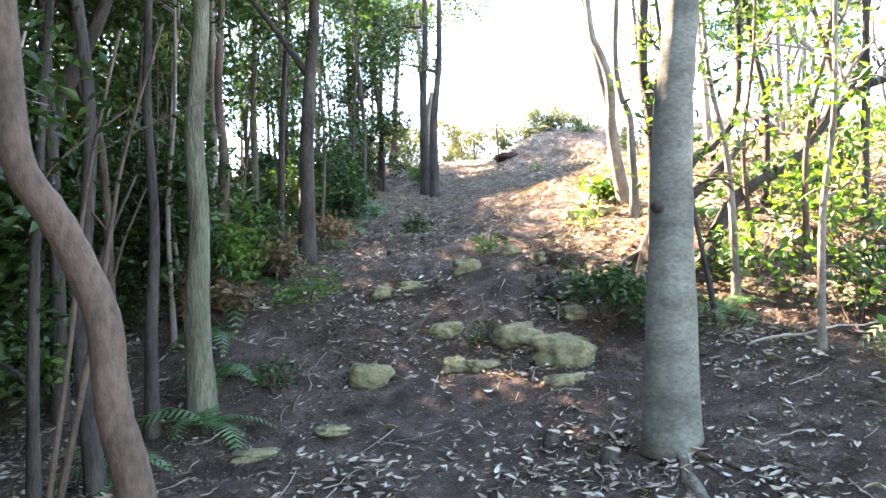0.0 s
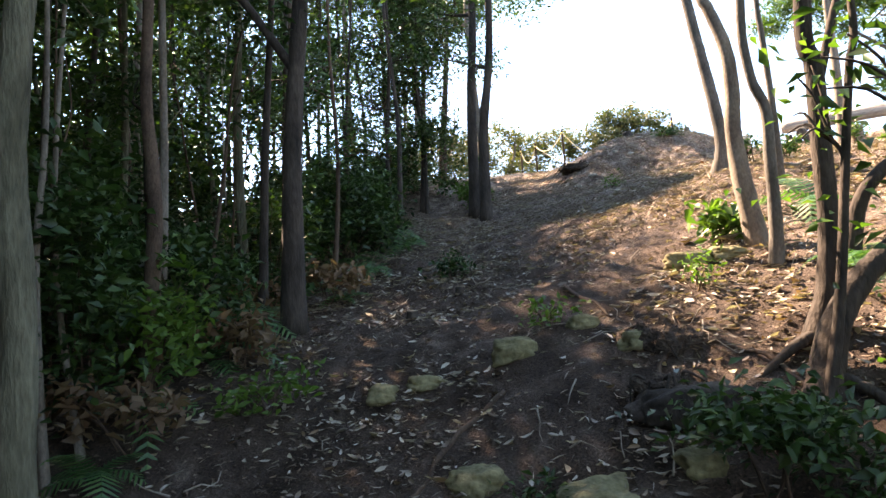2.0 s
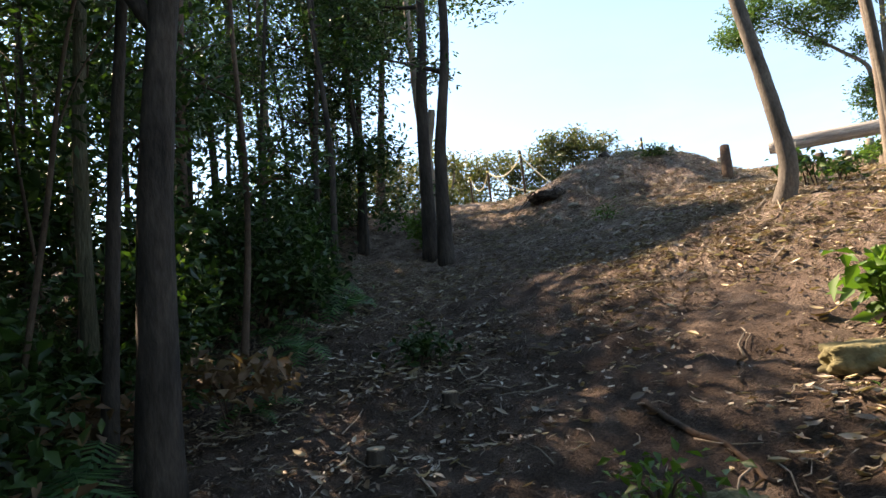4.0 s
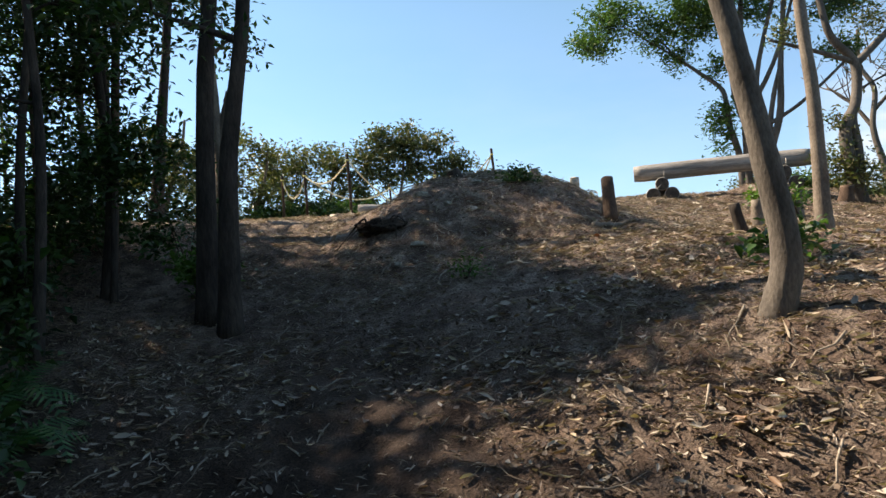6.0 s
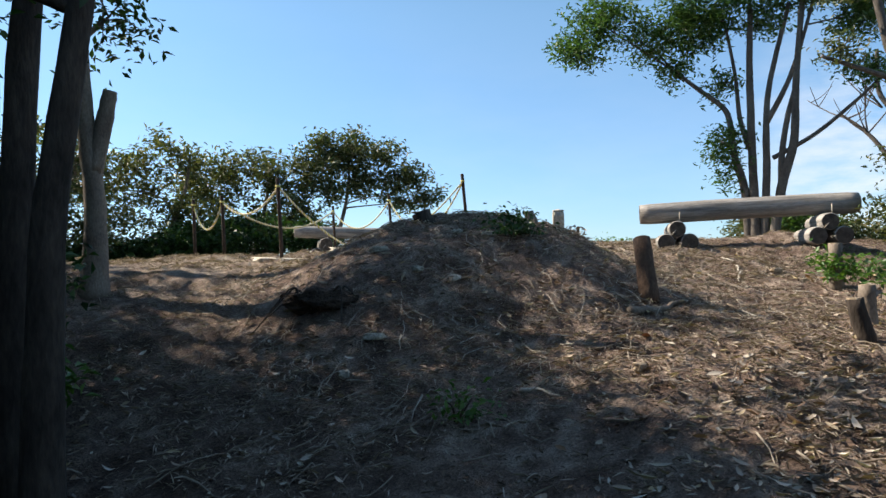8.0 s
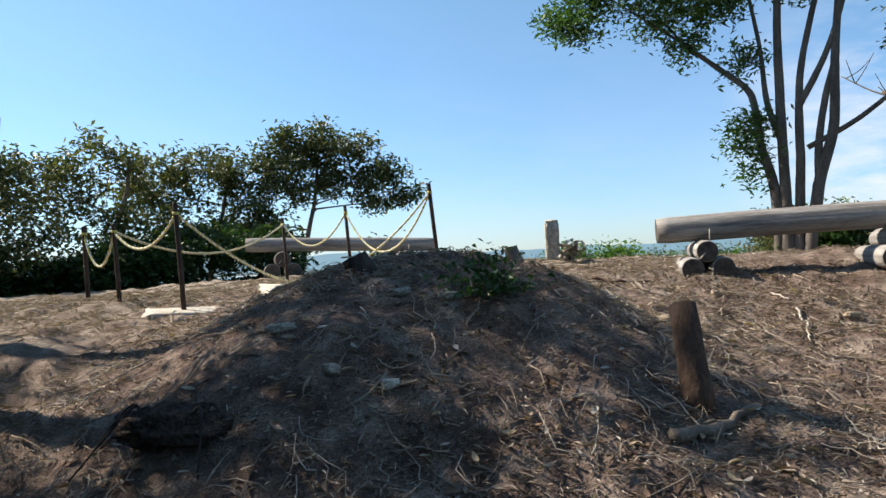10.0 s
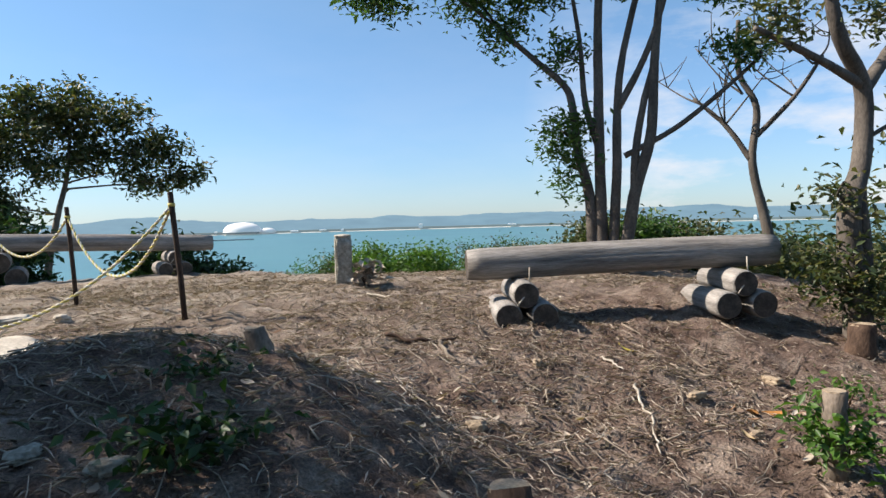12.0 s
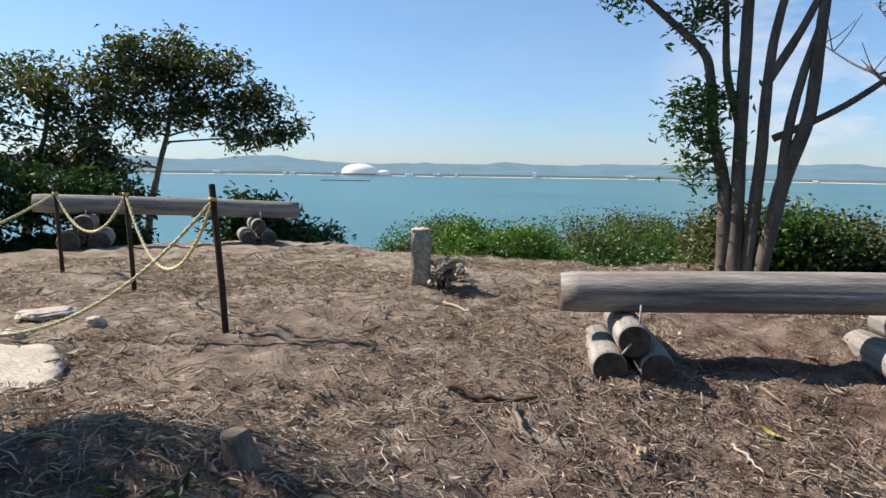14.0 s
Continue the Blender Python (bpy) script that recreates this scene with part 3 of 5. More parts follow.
def bench(a, b, r, inset, label, seed, mat=LOG_WOOD, length=0.74):
    """A log seat from a to b (centres of its ends) on two stacks of three short logs, pegged with steel spikes."""
    a, b = Vector(a), Vector(b)
    mid = (a + b) / 2
    u = (b - a).normalized()
    yaw = math.degrees(math.atan2(u.y, u.x))
    slope = math.degrees(math.asin(u.z))
    root = thing("log_bench", mid.x, mid.y, gz(mid.x, mid.y), label, "bench", "log benches", yaw)
    rise = mid.z - root.location.z
    span = (b - a).length
    log_part("seat_log", span, r, seed, root, pose(0, 0, rise, 0, -slope, 0), mat)
    for s, place in ((-1, -span / 2 + inset), (1, span / 2 - inset)):
        w = root.matrix_world @ Vector((place, 0, 0))
        base = gz(w.x, w.y) - root.location.z
        under = rise + place * math.tan(radians(slope)) - r + 0.008
        support = max(0.102, (under - base + 0.03) / 3.52)
        zc, low, gap = under - support, under - 2.52 * support, support * 1.3
        up = log_part("support_log", length * 0.9, support * 0.96, seed + 3 + s, root, pose(place, -0.02, zc, 0, 0, 90), mat)
        for k in (-1, 1):
            log_part("support_log", length * (1 + 0.06 * k), support, seed + 7 + s + 3 * k, root, pose(place + k * gap, 0.02 * k, low, 0, 0, 90), mat)
        for p0, p1 in (((place + 0.03, -length * 0.43, zc + 0.09), (place + 0.035, -length * 0.40, zc + 0.20)),
                       ((place + 0.01, -length * 0.455, zc + 0.02), (place - 0.07, -length * 0.50, zc - 0.07))):
            bm = bmesh.new()
            tube(bm, [Vector(p0), Vector(p0).lerp(Vector(p1), 0.5), Vector(p1)], [0.006, 0.006, 0.005], 8)
            spike = part("steel_spike", bm, PALE_STICK, up, "bent pale steel spike")
            spike.matrix_basis = up.matrix_basis.inverted()
    return root


bench((5.85, 17.02, 4.65), (7.88, 15.69, 4.70), 0.125, 0.40, "weathered grey log bench on stacked short logs facing the sea", 11)
bench((2.70, 23.89, 4.88), (6.03, 23.53, 4.76), 0.122, 0.60, "weathered grey log bench at the far edge of the hilltop", 31)


def post(x, y, h, lean, label="thin rusted iron post driven into the ground"):
    z = gz(x, y)
    root = thing("iron_post", x, y, z, label, "post", "rope fence posts")
    bm = bmesh.new()
    top = Vector((lean[0], lean[1], h))
    tube(bm, [Vector((0, 0, -0.1)), top * 0.33, top * 0.66, top - Vector((0, 0, 0.01)), top], [0.021, 0.021, 0.021, 0.021, 0.018], 10, 0.04, random.Random(int(x * 100)))
    shaft = part("shaft", bm, IRON, root)
    bm = bmesh.new()
    tube(bm, [top * 0.9 - Vector((0, 0, 0.012)), top * 0.9 + Vector((0, 0, 0.012))], [0.028, 0.028], 10, 0.1, random.Random(3))
    part("rope_knot", bm, ROPE_Y, shaft, "yellow rope wound round the shaft")
    return Vector((x, y, z)) + top * 0.9


tops = [post(0.75, 19.2, 0.72, (-0.02, 0)), post(1.07, 18.6, 0.72, (-0.03, 0)), post(1.61, 17.62, 0.90, (-0.04, 0)), post(3.06, 21.68, 0.90, (-0.04, 0)),
        post(3.65, 20.25, 0.95, (-0.05, 0.0)), post(4.08, 18.23, 0.97, (-0.07, 0.02))]


def rope(a, b, sag, seed):
    """A slack two-strand twisted rope from a to b."""
    a, b = Vector(a), Vector(b)
    n = max(24, int((b - a).length / 0.02))
    root = thing("barrier_rope", *a, "slack twisted yellow and white plastic rope between iron posts", "rope", "barrier ropes")
    turn = (b - a).length / 0.075 * 2 * math.pi
    side = Vector((-(b - a).y, (b - a).x, 0)).normalized()
    for k, mat in ((0, ROPE_Y), (1, ROPE_W)):
        line = []
        for i in range(n + 1):
            t = i / n
            p = a.lerp(b, t)
            p.z = max(p.z - 4 * sag * t * (1 - t), gz(p.x, p.y) + 0.015)
            w = turn * t + math.pi * k
            line.append(p - a + (side * math.cos(w) + Vector((0, 0, 1)) * math.sin(w)) * 0.0075)
        bm = bmesh.new()
        tube(bm, line, [0.0085] * len(line), 5)
        part("strand", bm, mat, root, "yellow strand" if k == 0 else "white strand")


rope(tops[0], tops[1], 0.32, 1)
rope(tops[1], tops[2], 0.22, 2)
rope(tops[1], tops[3], 0.30, 3)
rope(tops[3], tops[4], 0.36, 4)
rope(tops[4], tops[5], 0.55, 5)
rope(tops[2], (2.75, 18.75, gz(2.75, 18.75) + 0.03), 0.10, 7)
rope(tops[5], (2.75, 18.75, gz(2.75, 18.75) + 0.03), 0.20, 6)

# boundary stone
root = thing("boundary_stone", 5.80, 18.90, gz(5.80, 18.90), "weathered square stone boundary marker with pale lichen on top", "stone marker")
bm = bmesh.new()
bmesh.ops.create_cube(bm, size=1)
bmesh.ops.bevel(bm, geom=bm.edges[:], offset=0.06, segments=2, affect="EDGES")
bmesh.ops.subdivide_edges(bm, edges=bm.edges[:], cuts=6, use_grid_fill=True)
for q in bm.verts:
    q.co = Vector((q.co.x * 0.16, q.co.y * 0.15, (q.co.z + 0.5) * 0.56 - 0.1))
    q.co += Vector((noise.noise(q.co * 14), noise.noise(q.co * 14 + Vector((9, 0, 0))), noise.noise(q.co * 14 + Vector((0, 9, 0))))) * 0.012
pillar = part("pillar", bm, STONE, root)
bm = bmesh.new()
bmesh.ops.create_icosphere(bm, subdivisions=3, radius=1)
for q in bm.verts:
    q.co = Vector((q.co.x * 0.085, q.co.y * 0.08, 0.455 + q.co.z * 0.018)) + Vector((0, 0, 0.01 * noise.noise(q.co * 3)))
part("lichen_crust", bm, PALE_STICK, pillar, "white lichen crust")
root.rotation_euler.z = radians(-25)

rock(2.72, 18.05, 0.98, 1.05, 0.10, 71, SLAB, "flat pale sandstone slab lying on the hilltop", 3, 0.42, "stone_slab", "pale slabs", 0.8, -0.02)
rock(1.72, 17.62, 0.95, 0.5, 0.09, 75, SLAB, "flat pale sandstone slab beside the posts", 8, 0.42, "stone_slab", "pale slabs", 0.8, -0.022)
rock(2.62, 18.95, 0.6, 0.3, 0.08, 72, SLAB, "small flat pale sandstone slab", 10, 0.4, "stone_slab", "pale slabs", 0.7)
rock(3.02, 19.35, 0.42, 0.26, 0.07, 73, SLAB, "small flat pale stone on the mulch", 30, 0.3, "stone", "pale slabs", 0.5)
rock(3.32, 18.75, 0.12, 0.12, 0.08, 74, SLAB, "small pale pebble on the mulch", 30, 0.3, "stone", "pale slabs", 0.3)

# stakes and stumps
stump(3.82, 14.20, 0.068, 0.43, 1, "short weathered wooden stake sawn flat in the slope", BARK_BROWN, (0.06, 0.14), "wooden_stake", "stake")
stump(5.86, 14.32, 0.055, 0.36, 2, "thin sawn stump with leafy regrowth round it", BARK_PALE)
stump(7.75, 15.0, 0.09, 0.20, 3, "sawn stump with reddish cut top", BARK_BROWN, (0.03, 0))
stump(3.70, 15.78, 0.05, 0.10, 4, "splintered low stump on the mound", BARK_PALE, (-0.02, 0.02))
stump(2.64, 15.82, 0.085, 0.10, 5, "dark root stub on top of the mound", BARK_DARK, (-0.04, 0.02))
stump(4.37, 12.89, 0.05, 0.24, 6, "small dark sawn stump on the slope", BARK_DARK, (-0.04, 0.03), group="slope stumps")
stump(4.85, 13.25, 0.055, 0.26, 7, "small pale sawn stump on the slope", BARK_PALE, (0.01, 0.0), group="slope stumps")
stump(5.55, 13.55, 0.09, 0.30, 8, "pale sawn stump among fresh shoots", BARK_PALE, (0.02, 0.0), group="slope stumps")
stump(0.62, 4.35, 0.045, 0.06, 9, "low dark sapling stump on the path", BARK_DARK, (0.02, 0.01), group="path stubs")
stump(0.88, 4.0, 0.05, 0.05, 10, "low dark sapling stump on the path", BARK_DARK, (0.02, 0.01), group="path stubs")
stump(-0.17, 8.97, 0.045, 0.07, 12, "small dark stub in the path", BARK_DARK, group="path stubs")
stump(-0.55, 8.5, 0.05, 0.07, 13, "small dark stub in the path", BARK_DARK, group="path stubs")
stick([(3.50, 13.98), (3.78, 14.02), (4.06, 14.07)], 0.034, BARK_PALE, "thick peeled branch lying at the foot of the stake", 1, lift=0.0)
stick([(5.85, 15.44), (5.72, 15.30), (5.60, 15.15), (5.45, 15.0), (5.32, 14.88)], 0.009, PALE_STICK, "bleached crooked stick lying on the mulch", 2)
stick([(6.02, 15.84), (6.0, 15.72), (5.95, 15.60)], 0.008, PALE_STICK, "bleached crooked stick lying on the mulch", 3)
stick([(4.95, 16.77), (5.10, 16.58), (5.22, 16.53), (5.36, 16.52)], 0.016, BARK_BROWN, "dark crooked branch lying on the mulch", 4)
stick([(5.15, 16.43), (5.10, 16.3), (5.07, 16.16)], 0.016, BARK_PALE, "short pale broken branch", 5)
stick([(5.77, 18.41), (5.80, 18.2), (5.77, 18.0)], 0.012, PALE_STICK, "bleached stick lying on the mulch", 6)
stick([(2.30, 13.32), (2.36, 13.22), (2.42, 13.12)], 0.014, PALE_STICK, "bleached stick lying on the slope", 7)
stick([(3.1, 10.0), (3.4, 10.1), (3.8, 9.9)], 0.022, BARK_PALE, "pale fallen branch on the slope", 8)
stick([(2.7, 9.2), (3.0, 9.3), (3.3, 9.25)], 0.02, BARK_PALE, "pale fallen branch on the slope", 9)

def root_mass(x, y, w, d, h, seed, label, turn):
    """A torn root plate: a lumpy earthy body with roots that trail from it."""
    rng = random.Random(seed)
    root = thing("root_plate", x, y, gz(x, y), label, "root plate", "root plates", turn)
    bm = bmesh.new()
    bmesh.ops.create_icosphere(bm, subdivisions=4, radius=1)
    off = Vector((seed, 0.3 * seed, 0))
    for v in bm.verts:
        p = v.co * (1 + 0.45 * noise.noise(v.co * 1.6 + off) + 0.22 * noise.noise(v.co * 4 + off) + 0.1 * noise.noise(v.co * 9 + off))
        p += Vector((0, 0, 0.5 * noise.noise(Vector((p.x * 2.6, p.y * 2.6, 0)) + off)))
        v.co = Vector((p.x * w / 2, p.y * d / 2, p.z * h * 0.5))
    part("earth_body", bm, ROOT_EARTH, root)
    for k in range(7):
        a = rng.uniform(0, 6.28)
        s = Vector((math.cos(a) * w * 0.4, math.sin(a) * d * 0.4, h * rng.uniform(0.2, 0.6)))
        e = Vector((math.cos(a) * w * rng.uniform(0.55, 0.85), math.sin(a) * d * rng.uniform(0.6, 1.1), 0))
        q = root.matrix_world @ e
        e.z = gz(q.x, q.y) - root.location.z - 0.01
        bm = bmesh.new()
        line = smooth_path([s * 0.7, s + Vector((rng.uniform(-.05, .05), rng.uniform(-.05, .05), 0.02)), e], 4)
        tube(bm, line, taper(len(line), rng.uniform(0.008, 0.015), 0.004), 6, 0.15, rng)
        part("rootlet", bm, BARK_DARK, root)
    return root


# ---- rocks on the path ----
for k, (x, y, w, d, h, turn) in enumerate((
        (-0.55, 5.72, 0.40, 0.30, 0.26, 5), (0.62, 5.95, 0.46, 0.34, 0.24, 10), (0.92, 5.55, 0.58, 0.42, 0.32, -20), (1.10, 5.98, 0.24, 0.20, 0.16, 0),
        (0.85, 5.10, 0.34, 0.22, 0.12, 15), (0.10, 5.70, 0.22, 0.20, 0.16, 0), (0.33, 5.62, 0.30, 0.18, 0.12, 10), (0.05, 6.20, 0.36, 0.24, 0.18, 0),
        (-1.20, 4.72, 0.36, 0.22, 0.09, 0), (0.28, 7.24, 0.36, 0.26, 0.22, 10), (-0.55, 7.0, 0.24, 0.22, 0.16, 0), (1.62, 8.08, 0.46, 0.28, 0.18, -15),
        (1.90, 8.0, 0.30, 0.22, 0.12, 0), (0.75, 7.45, 0.26, 0.2, 0.14, 0), (1.05, 7.0, 0.34, 0.2, 0.16, 20), (-0.75, 5.0, 0.26, 0.2, 0.08, 20), (-0.3, 7.1, 0.3, 0.2, 0.12, 0))):
    rock(x, y, w * 0.88, d * 0.88, h * 0.9, 100 + k, turn=turn)
rock(1.12, 6.35, 0.55, 0.3, 0.22, 140, BARK_DARK, "dark rotten stump base among the rocks", 0, 0.3, "rotten_stump", "", 0.2)
rock(2.44, 14.6, 0.09, 0.07, 0.05, 141, SLAB, "small pale stone on the mound", 0, 0.2, "stone", "pale slabs", 0.3)
rock(1.45, 15.15, 0.36, 0.18, 0.08, 142, ROCK, "grey rock sunk in the dark slope", 30, 0.5)
root_mass(1.54, 14.98, 0.64, 0.40, 0.15, 143, "dark ragged root plate jutting from the bank of the mound", -24)
root_mass(1.16, 6.98, 0.42, 0.26, 0.20, 144, "dark rotten root plate beside the path", -20)
root_mass(1.08, 6.55, 0.40, 0.24, 0.14, 145, "dark rotten root plate beside the rocks", 30)

for k, (x, y, w) in enumerate(((2.05, 15.25, 0.16), (2.75, 15.3, 0.13), (2.2, 14.75, 0.12), (1.75, 14.3, 0.15), (2.95, 15.1, 0.14), (1.5, 14.1, 0.11))):
    rock(x, y, w, w * 0.6, 0.05, 170 + k, STONE, "small flat grey stone on the mound", 50 * k, 0.25, "stone", "mound stones", 0.5)

# roots across the path
for k, pts in enumerate((((0.2, 6.9), (-0.1, 6.55), (-0.25, 6.2), (-0.4, 5.95)), ((1.3, 7.1), (1.1, 6.75), (1.0, 6.5)), ((0.7, 8.3), (0.85, 7.9), (0.95, 7.6)),
                         ((1.75, 6.3), (1.4, 6.25), (1.2, 6.45)), ((1.75, 6.3), (1.6, 6.7), (1.3, 6.9)), ((1.2, 3.9), (1.15, 3.6), (1.05, 3.3)), ((1.2, 3.9), (1.4, 3.6), (1.6, 3.5)),
                         ((2.62, 10.5), (2.9, 10.3), (3.2, 10.3)), ((2.62, 10.5), (2.4, 10.2), (2.2, 10.1)), ((0.4, 9.7), (0.8, 9.4), (1.1, 9.3)))):
    stick(pts, 0.02 if k < 7 else 0.012, BARK_BROWN, "exposed tree root crossing the path", 40 + k, "root", -0.008, "exposed roots")


# single fallen leaves and wood chips that stand out
def fallen_leaf(x, y, size, colour, label, seed):
    rng = random.Random(seed)
    m, n, l, b = material("fallen_leaf_" + label.split()[0], 0.6, 0.3)
    l.new(ramp(n, l, noise_tex(n, l, 60, 3, coords(n, l)), ((0.3, tuple(c * 0.7 for c in colour)), (0.7, colour))), b.inputs["Base Color"])
    bm = bmesh.new()
    rows = []
    for i in range(9):
        t = i / 8
        w = size * 0.24 * math.sin(math.pi * min(1, t * 0.94 + 0.03)) ** 0.8
        z = size * 0.16 * (t - 0.5) ** 2 * 4
        rows.append([bm.verts.new((size * (t - 0.5), s * w, z + abs(s) * w * 0.35)) for s in (-1, 0, 1)])
    for p, q in zip(rows, rows[1:]):
        for k in (0, 1):
            bm.faces.new((p[k], p[k + 1], q[k + 1], q[k]))
    tube(bm, [Vector((-size * 0.5, 0, size * 0.16)), Vector((-size * 0.62, 0, size * 0.2)), Vector((-size * 0.72, 0.01, size * 0.26))], [0.0015, 0.0015, 0.001], 5)
    ob = part("fallen_leaf", bm, m)
    ob.matrix_world = pose(x, y, gz(x, y) + 0.012, rng.uniform(-15, 15), rng.uniform(-15, 15), rng.uniform(0, 360))
    return tagged(ob, label, "leaf", "fallen leaves")


fallen_leaf(6.31, 15.86, 0.13, (0.62, 0.50, 0.10), "yellow dry leaf lying on the mulch", 1)
fallen_leaf(6.25, 14.95, 0.15, (0.42, 0.20, 0.06), "orange withered leaf lying on the mulch", 2)
fallen_leaf(6.32, 14.86, 0.13, (0.40, 0.18, 0.05), "orange withered leaf lying on the mulch", 3)
fallen_leaf(2.35, 8.75, 0.13, (0.60, 0.46, 0.08), "yellow dry leaf on the sunlit slope", 4)
fallen_leaf(2.75, 9.35, 0.12, (0.62, 0.48, 0.10), "yellow dry leaf on the sunlit slope", 5)
fallen_leaf(1.75, 8.6, 0.12, (0.58, 0.45, 0.10), "yellow dry leaf on the sunlit slope", 6)
fallen_leaf(3.3, 13.55, 0.12, (0.40, 0.16, 0.06), "reddish withered leaf below the mound", 7)
fallen_leaf(-0.35, 4.9, 0.12, (0.46, 0.24, 0.06), "orange withered leaf on the path", 8)
for k, (x, y, w) in enumerate(((6.1, 15.2, 0.14), (5.5, 15.9, 0.10), (6.75, 15.1, 0.16), (4.6, 15.4, 0.12), (5.95, 14.75, 0.10), (3.0, 13.2, 0.12))):
    rock(x, y, w, w * 0.5, 0.05, 160 + k, CUT, "pale split wood chip on the mulch", 40 * k, 0.2, "wood_chip", "wood chips", 0.5)


def in_gap(c, more=0.3):
    """Whether a leaf mass there would close one of the gaps in the canopy through which the sun reaches the slope."""
    if c[0] > 1.2:
        return False
    for x0, x1, y0, y1, floor in ((1.0 - more, 6, 7.4 - more, 10.8 + more, 2.5), (0.4, 1.3, 10.2, 11.4, 2.5), (2.2 - more, 6, 2.5, 8, 1.4), (0.2, 2.1, 14.6, 18.6, 3.8), (-0.3, 1.0, 5.2, 6.5, 0.6), (0.5, 1.6, 3.6, 5.0, 0.3), (0.5, 1.5, 6.7, 8.8, 1.6), (-0.3, 0.3, 2.4, 3.1, 0.1)):
        k = (c[2] - floor) / SUN.z
        x, y = c[0] - SUN.x * k, c[1] - SUN.y * k
        if k > 0 and x0 < x < x1 and y0 < y < y1:
            return True
    k = (c[2] - 3.4) / SUN.z
    x, y = c[0] - SUN.x * k, c[1] - SUN.y * k
    return k > 0 and x > 2.4 - more and y < 13.9 and y > 13.3 - more - 0.62 * (x - 2.2)


# ---- single trees by the path ----
def blob(x, y, z, rx, rz, n, ry=None):
    return ((x, y, z), (rx, ry or rx, rz), n)


tree("beech_tree", [(1.20, 3.94, 0.48), (1.24, 3.93, 1.53), (1.28, 3.92, 2.26), (1.36, 3.90, 3.0), (1.45, 3.85, 4.4), (1.6, 3.8, 6.0)], 0.118, 0.07, BARK_GREY,
     "smooth grey beech-like trunk with a dark knot beside the path", [blob(1.3, 3.6, 6.6, 1.3, 0.8, 34), blob(2.3, 4.2, 6.2, 1.1, 0.7, 26), blob(0.9, 4.8, 6.9, 1.0, 0.7, 20)],
     seed=1, limbs=3, flare=0.5, sides=20, side_limbs=[([(1.22, 3.90, 0.54), (1.20, 3.74, 0.45), (1.17, 3.5, 0.39), (1.16, 3.2, 0.33)], 0.05, 0.03), ([(1.15, 3.95, 0.50), (1.02, 3.92, 0.41), (0.86, 3.84, 0.33)], 0.04, 0.015)], knots=(((1.13, 3.80, 1.745), 0.028),))
tree("curved_tree", [(-0.66, 1.92, 0.0), (-0.70, 1.89, 0.6), (-0.72, 1.88, 0.97), (-0.76, 1.86, 1.18), (-0.78, 1.86, 1.39), (-0.85, 1.82, 1.6), (-0.92, 1.78, 1.75), (-0.94, 1.77, 2.0),
                     (-0.98, 1.75, 2.6), (-1.15, 1.7, 3.6)], 0.046, 0.03, BARK_BROWN, "crooked reddish brown trunk bending over the path edge",
     [blob(-1.3, 1.8, 4.2, 0.9, 0.6, 20)], seed=2, limbs=1, flare=0.3)
tree("forest_tree", [(-1.75, 5.35, 0.45), (-1.77, 5.35, 1.2), (-1.74, 5.36, 1.85), (-1.76, 5.35, 2.5), (-1.71, 5.35, 3.05), (-1.68, 5.35, 3.6), (-1.6, 5.1, 5.5)], 0.085, 0.05, MOSSY,
     "fissured brown mossy trunk at the thicket edge", [blob(-1.9, 5.2, 5.0, 1.1, 0.8, 36), blob(-1.2, 5.0, 5.8, 1.0, 0.7, 30)], seed=3, limbs=2)
tree("forest_tree", [(-1.51, 8.29, 1.7), (-1.47, 8.30, 3.01), (-1.38, 8.32, 4.13), (-1.34, 8.32, 4.67), (-1.3, 8.3, 6.5)], 0.085, 0.05, BARK_DARK,
     "straight dark trunk at the thicket edge", [blob(-1.7, 8.4, 4.6, 0.9, 0.6, 26), blob(-1.1, 8.1, 5.6, 1.0, 0.7, 34), blob(-2.1, 8.8, 5.8, 1.1, 0.8, 36)], seed=4, limbs=3,
     side_limbs=[([(-1.42, 8.31, 3.75), (-1.75, 8.3, 4.25), (-2.2, 8.25, 4.9), (-2.5, 8.2, 5.6)], 0.045, 0.02)])
tree("forest_tree", [(-0.02, 13.5, 3.0), (0.0, 13.5, 4.1), (0.06, 13.5, 4.7), (0.16, 13.5, 5.6), (0.2, 13.5, 7.4)], 0.082, 0.05, BARK_DARK,
     "slim dark trunk of a pair where the forest ends", [blob(-0.3, 13.6, 7.6, 0.9, 0.6, 40), blob(-0.9, 13.3, 6.6, 0.9, 0.7, 40), blob(-0.6, 13.4, 5.4, 0.5, 0.5, 14), blob(0.6, 14.8, 7.0, 0.7, 0.5, 40)], seed=5, limbs=2, group="forest edge pair")
tree("forest_tree", [(-0.20, 13.86, 3.1), (-0.18, 13.86, 4.8), (-0.1, 13.86, 6.0), (-0.1, 13.9, 7.4)], 0.085, 0.05, BARK_DARK,
     "slim dark trunk of a pair where the forest ends", [blob(-0.7, 14.1, 6.4, 0.9, 0.7, 30), blob(-1.3, 13.9, 7.2, 0.9, 0.7, 30)], seed=6, limbs=2, group="forest edge pair")
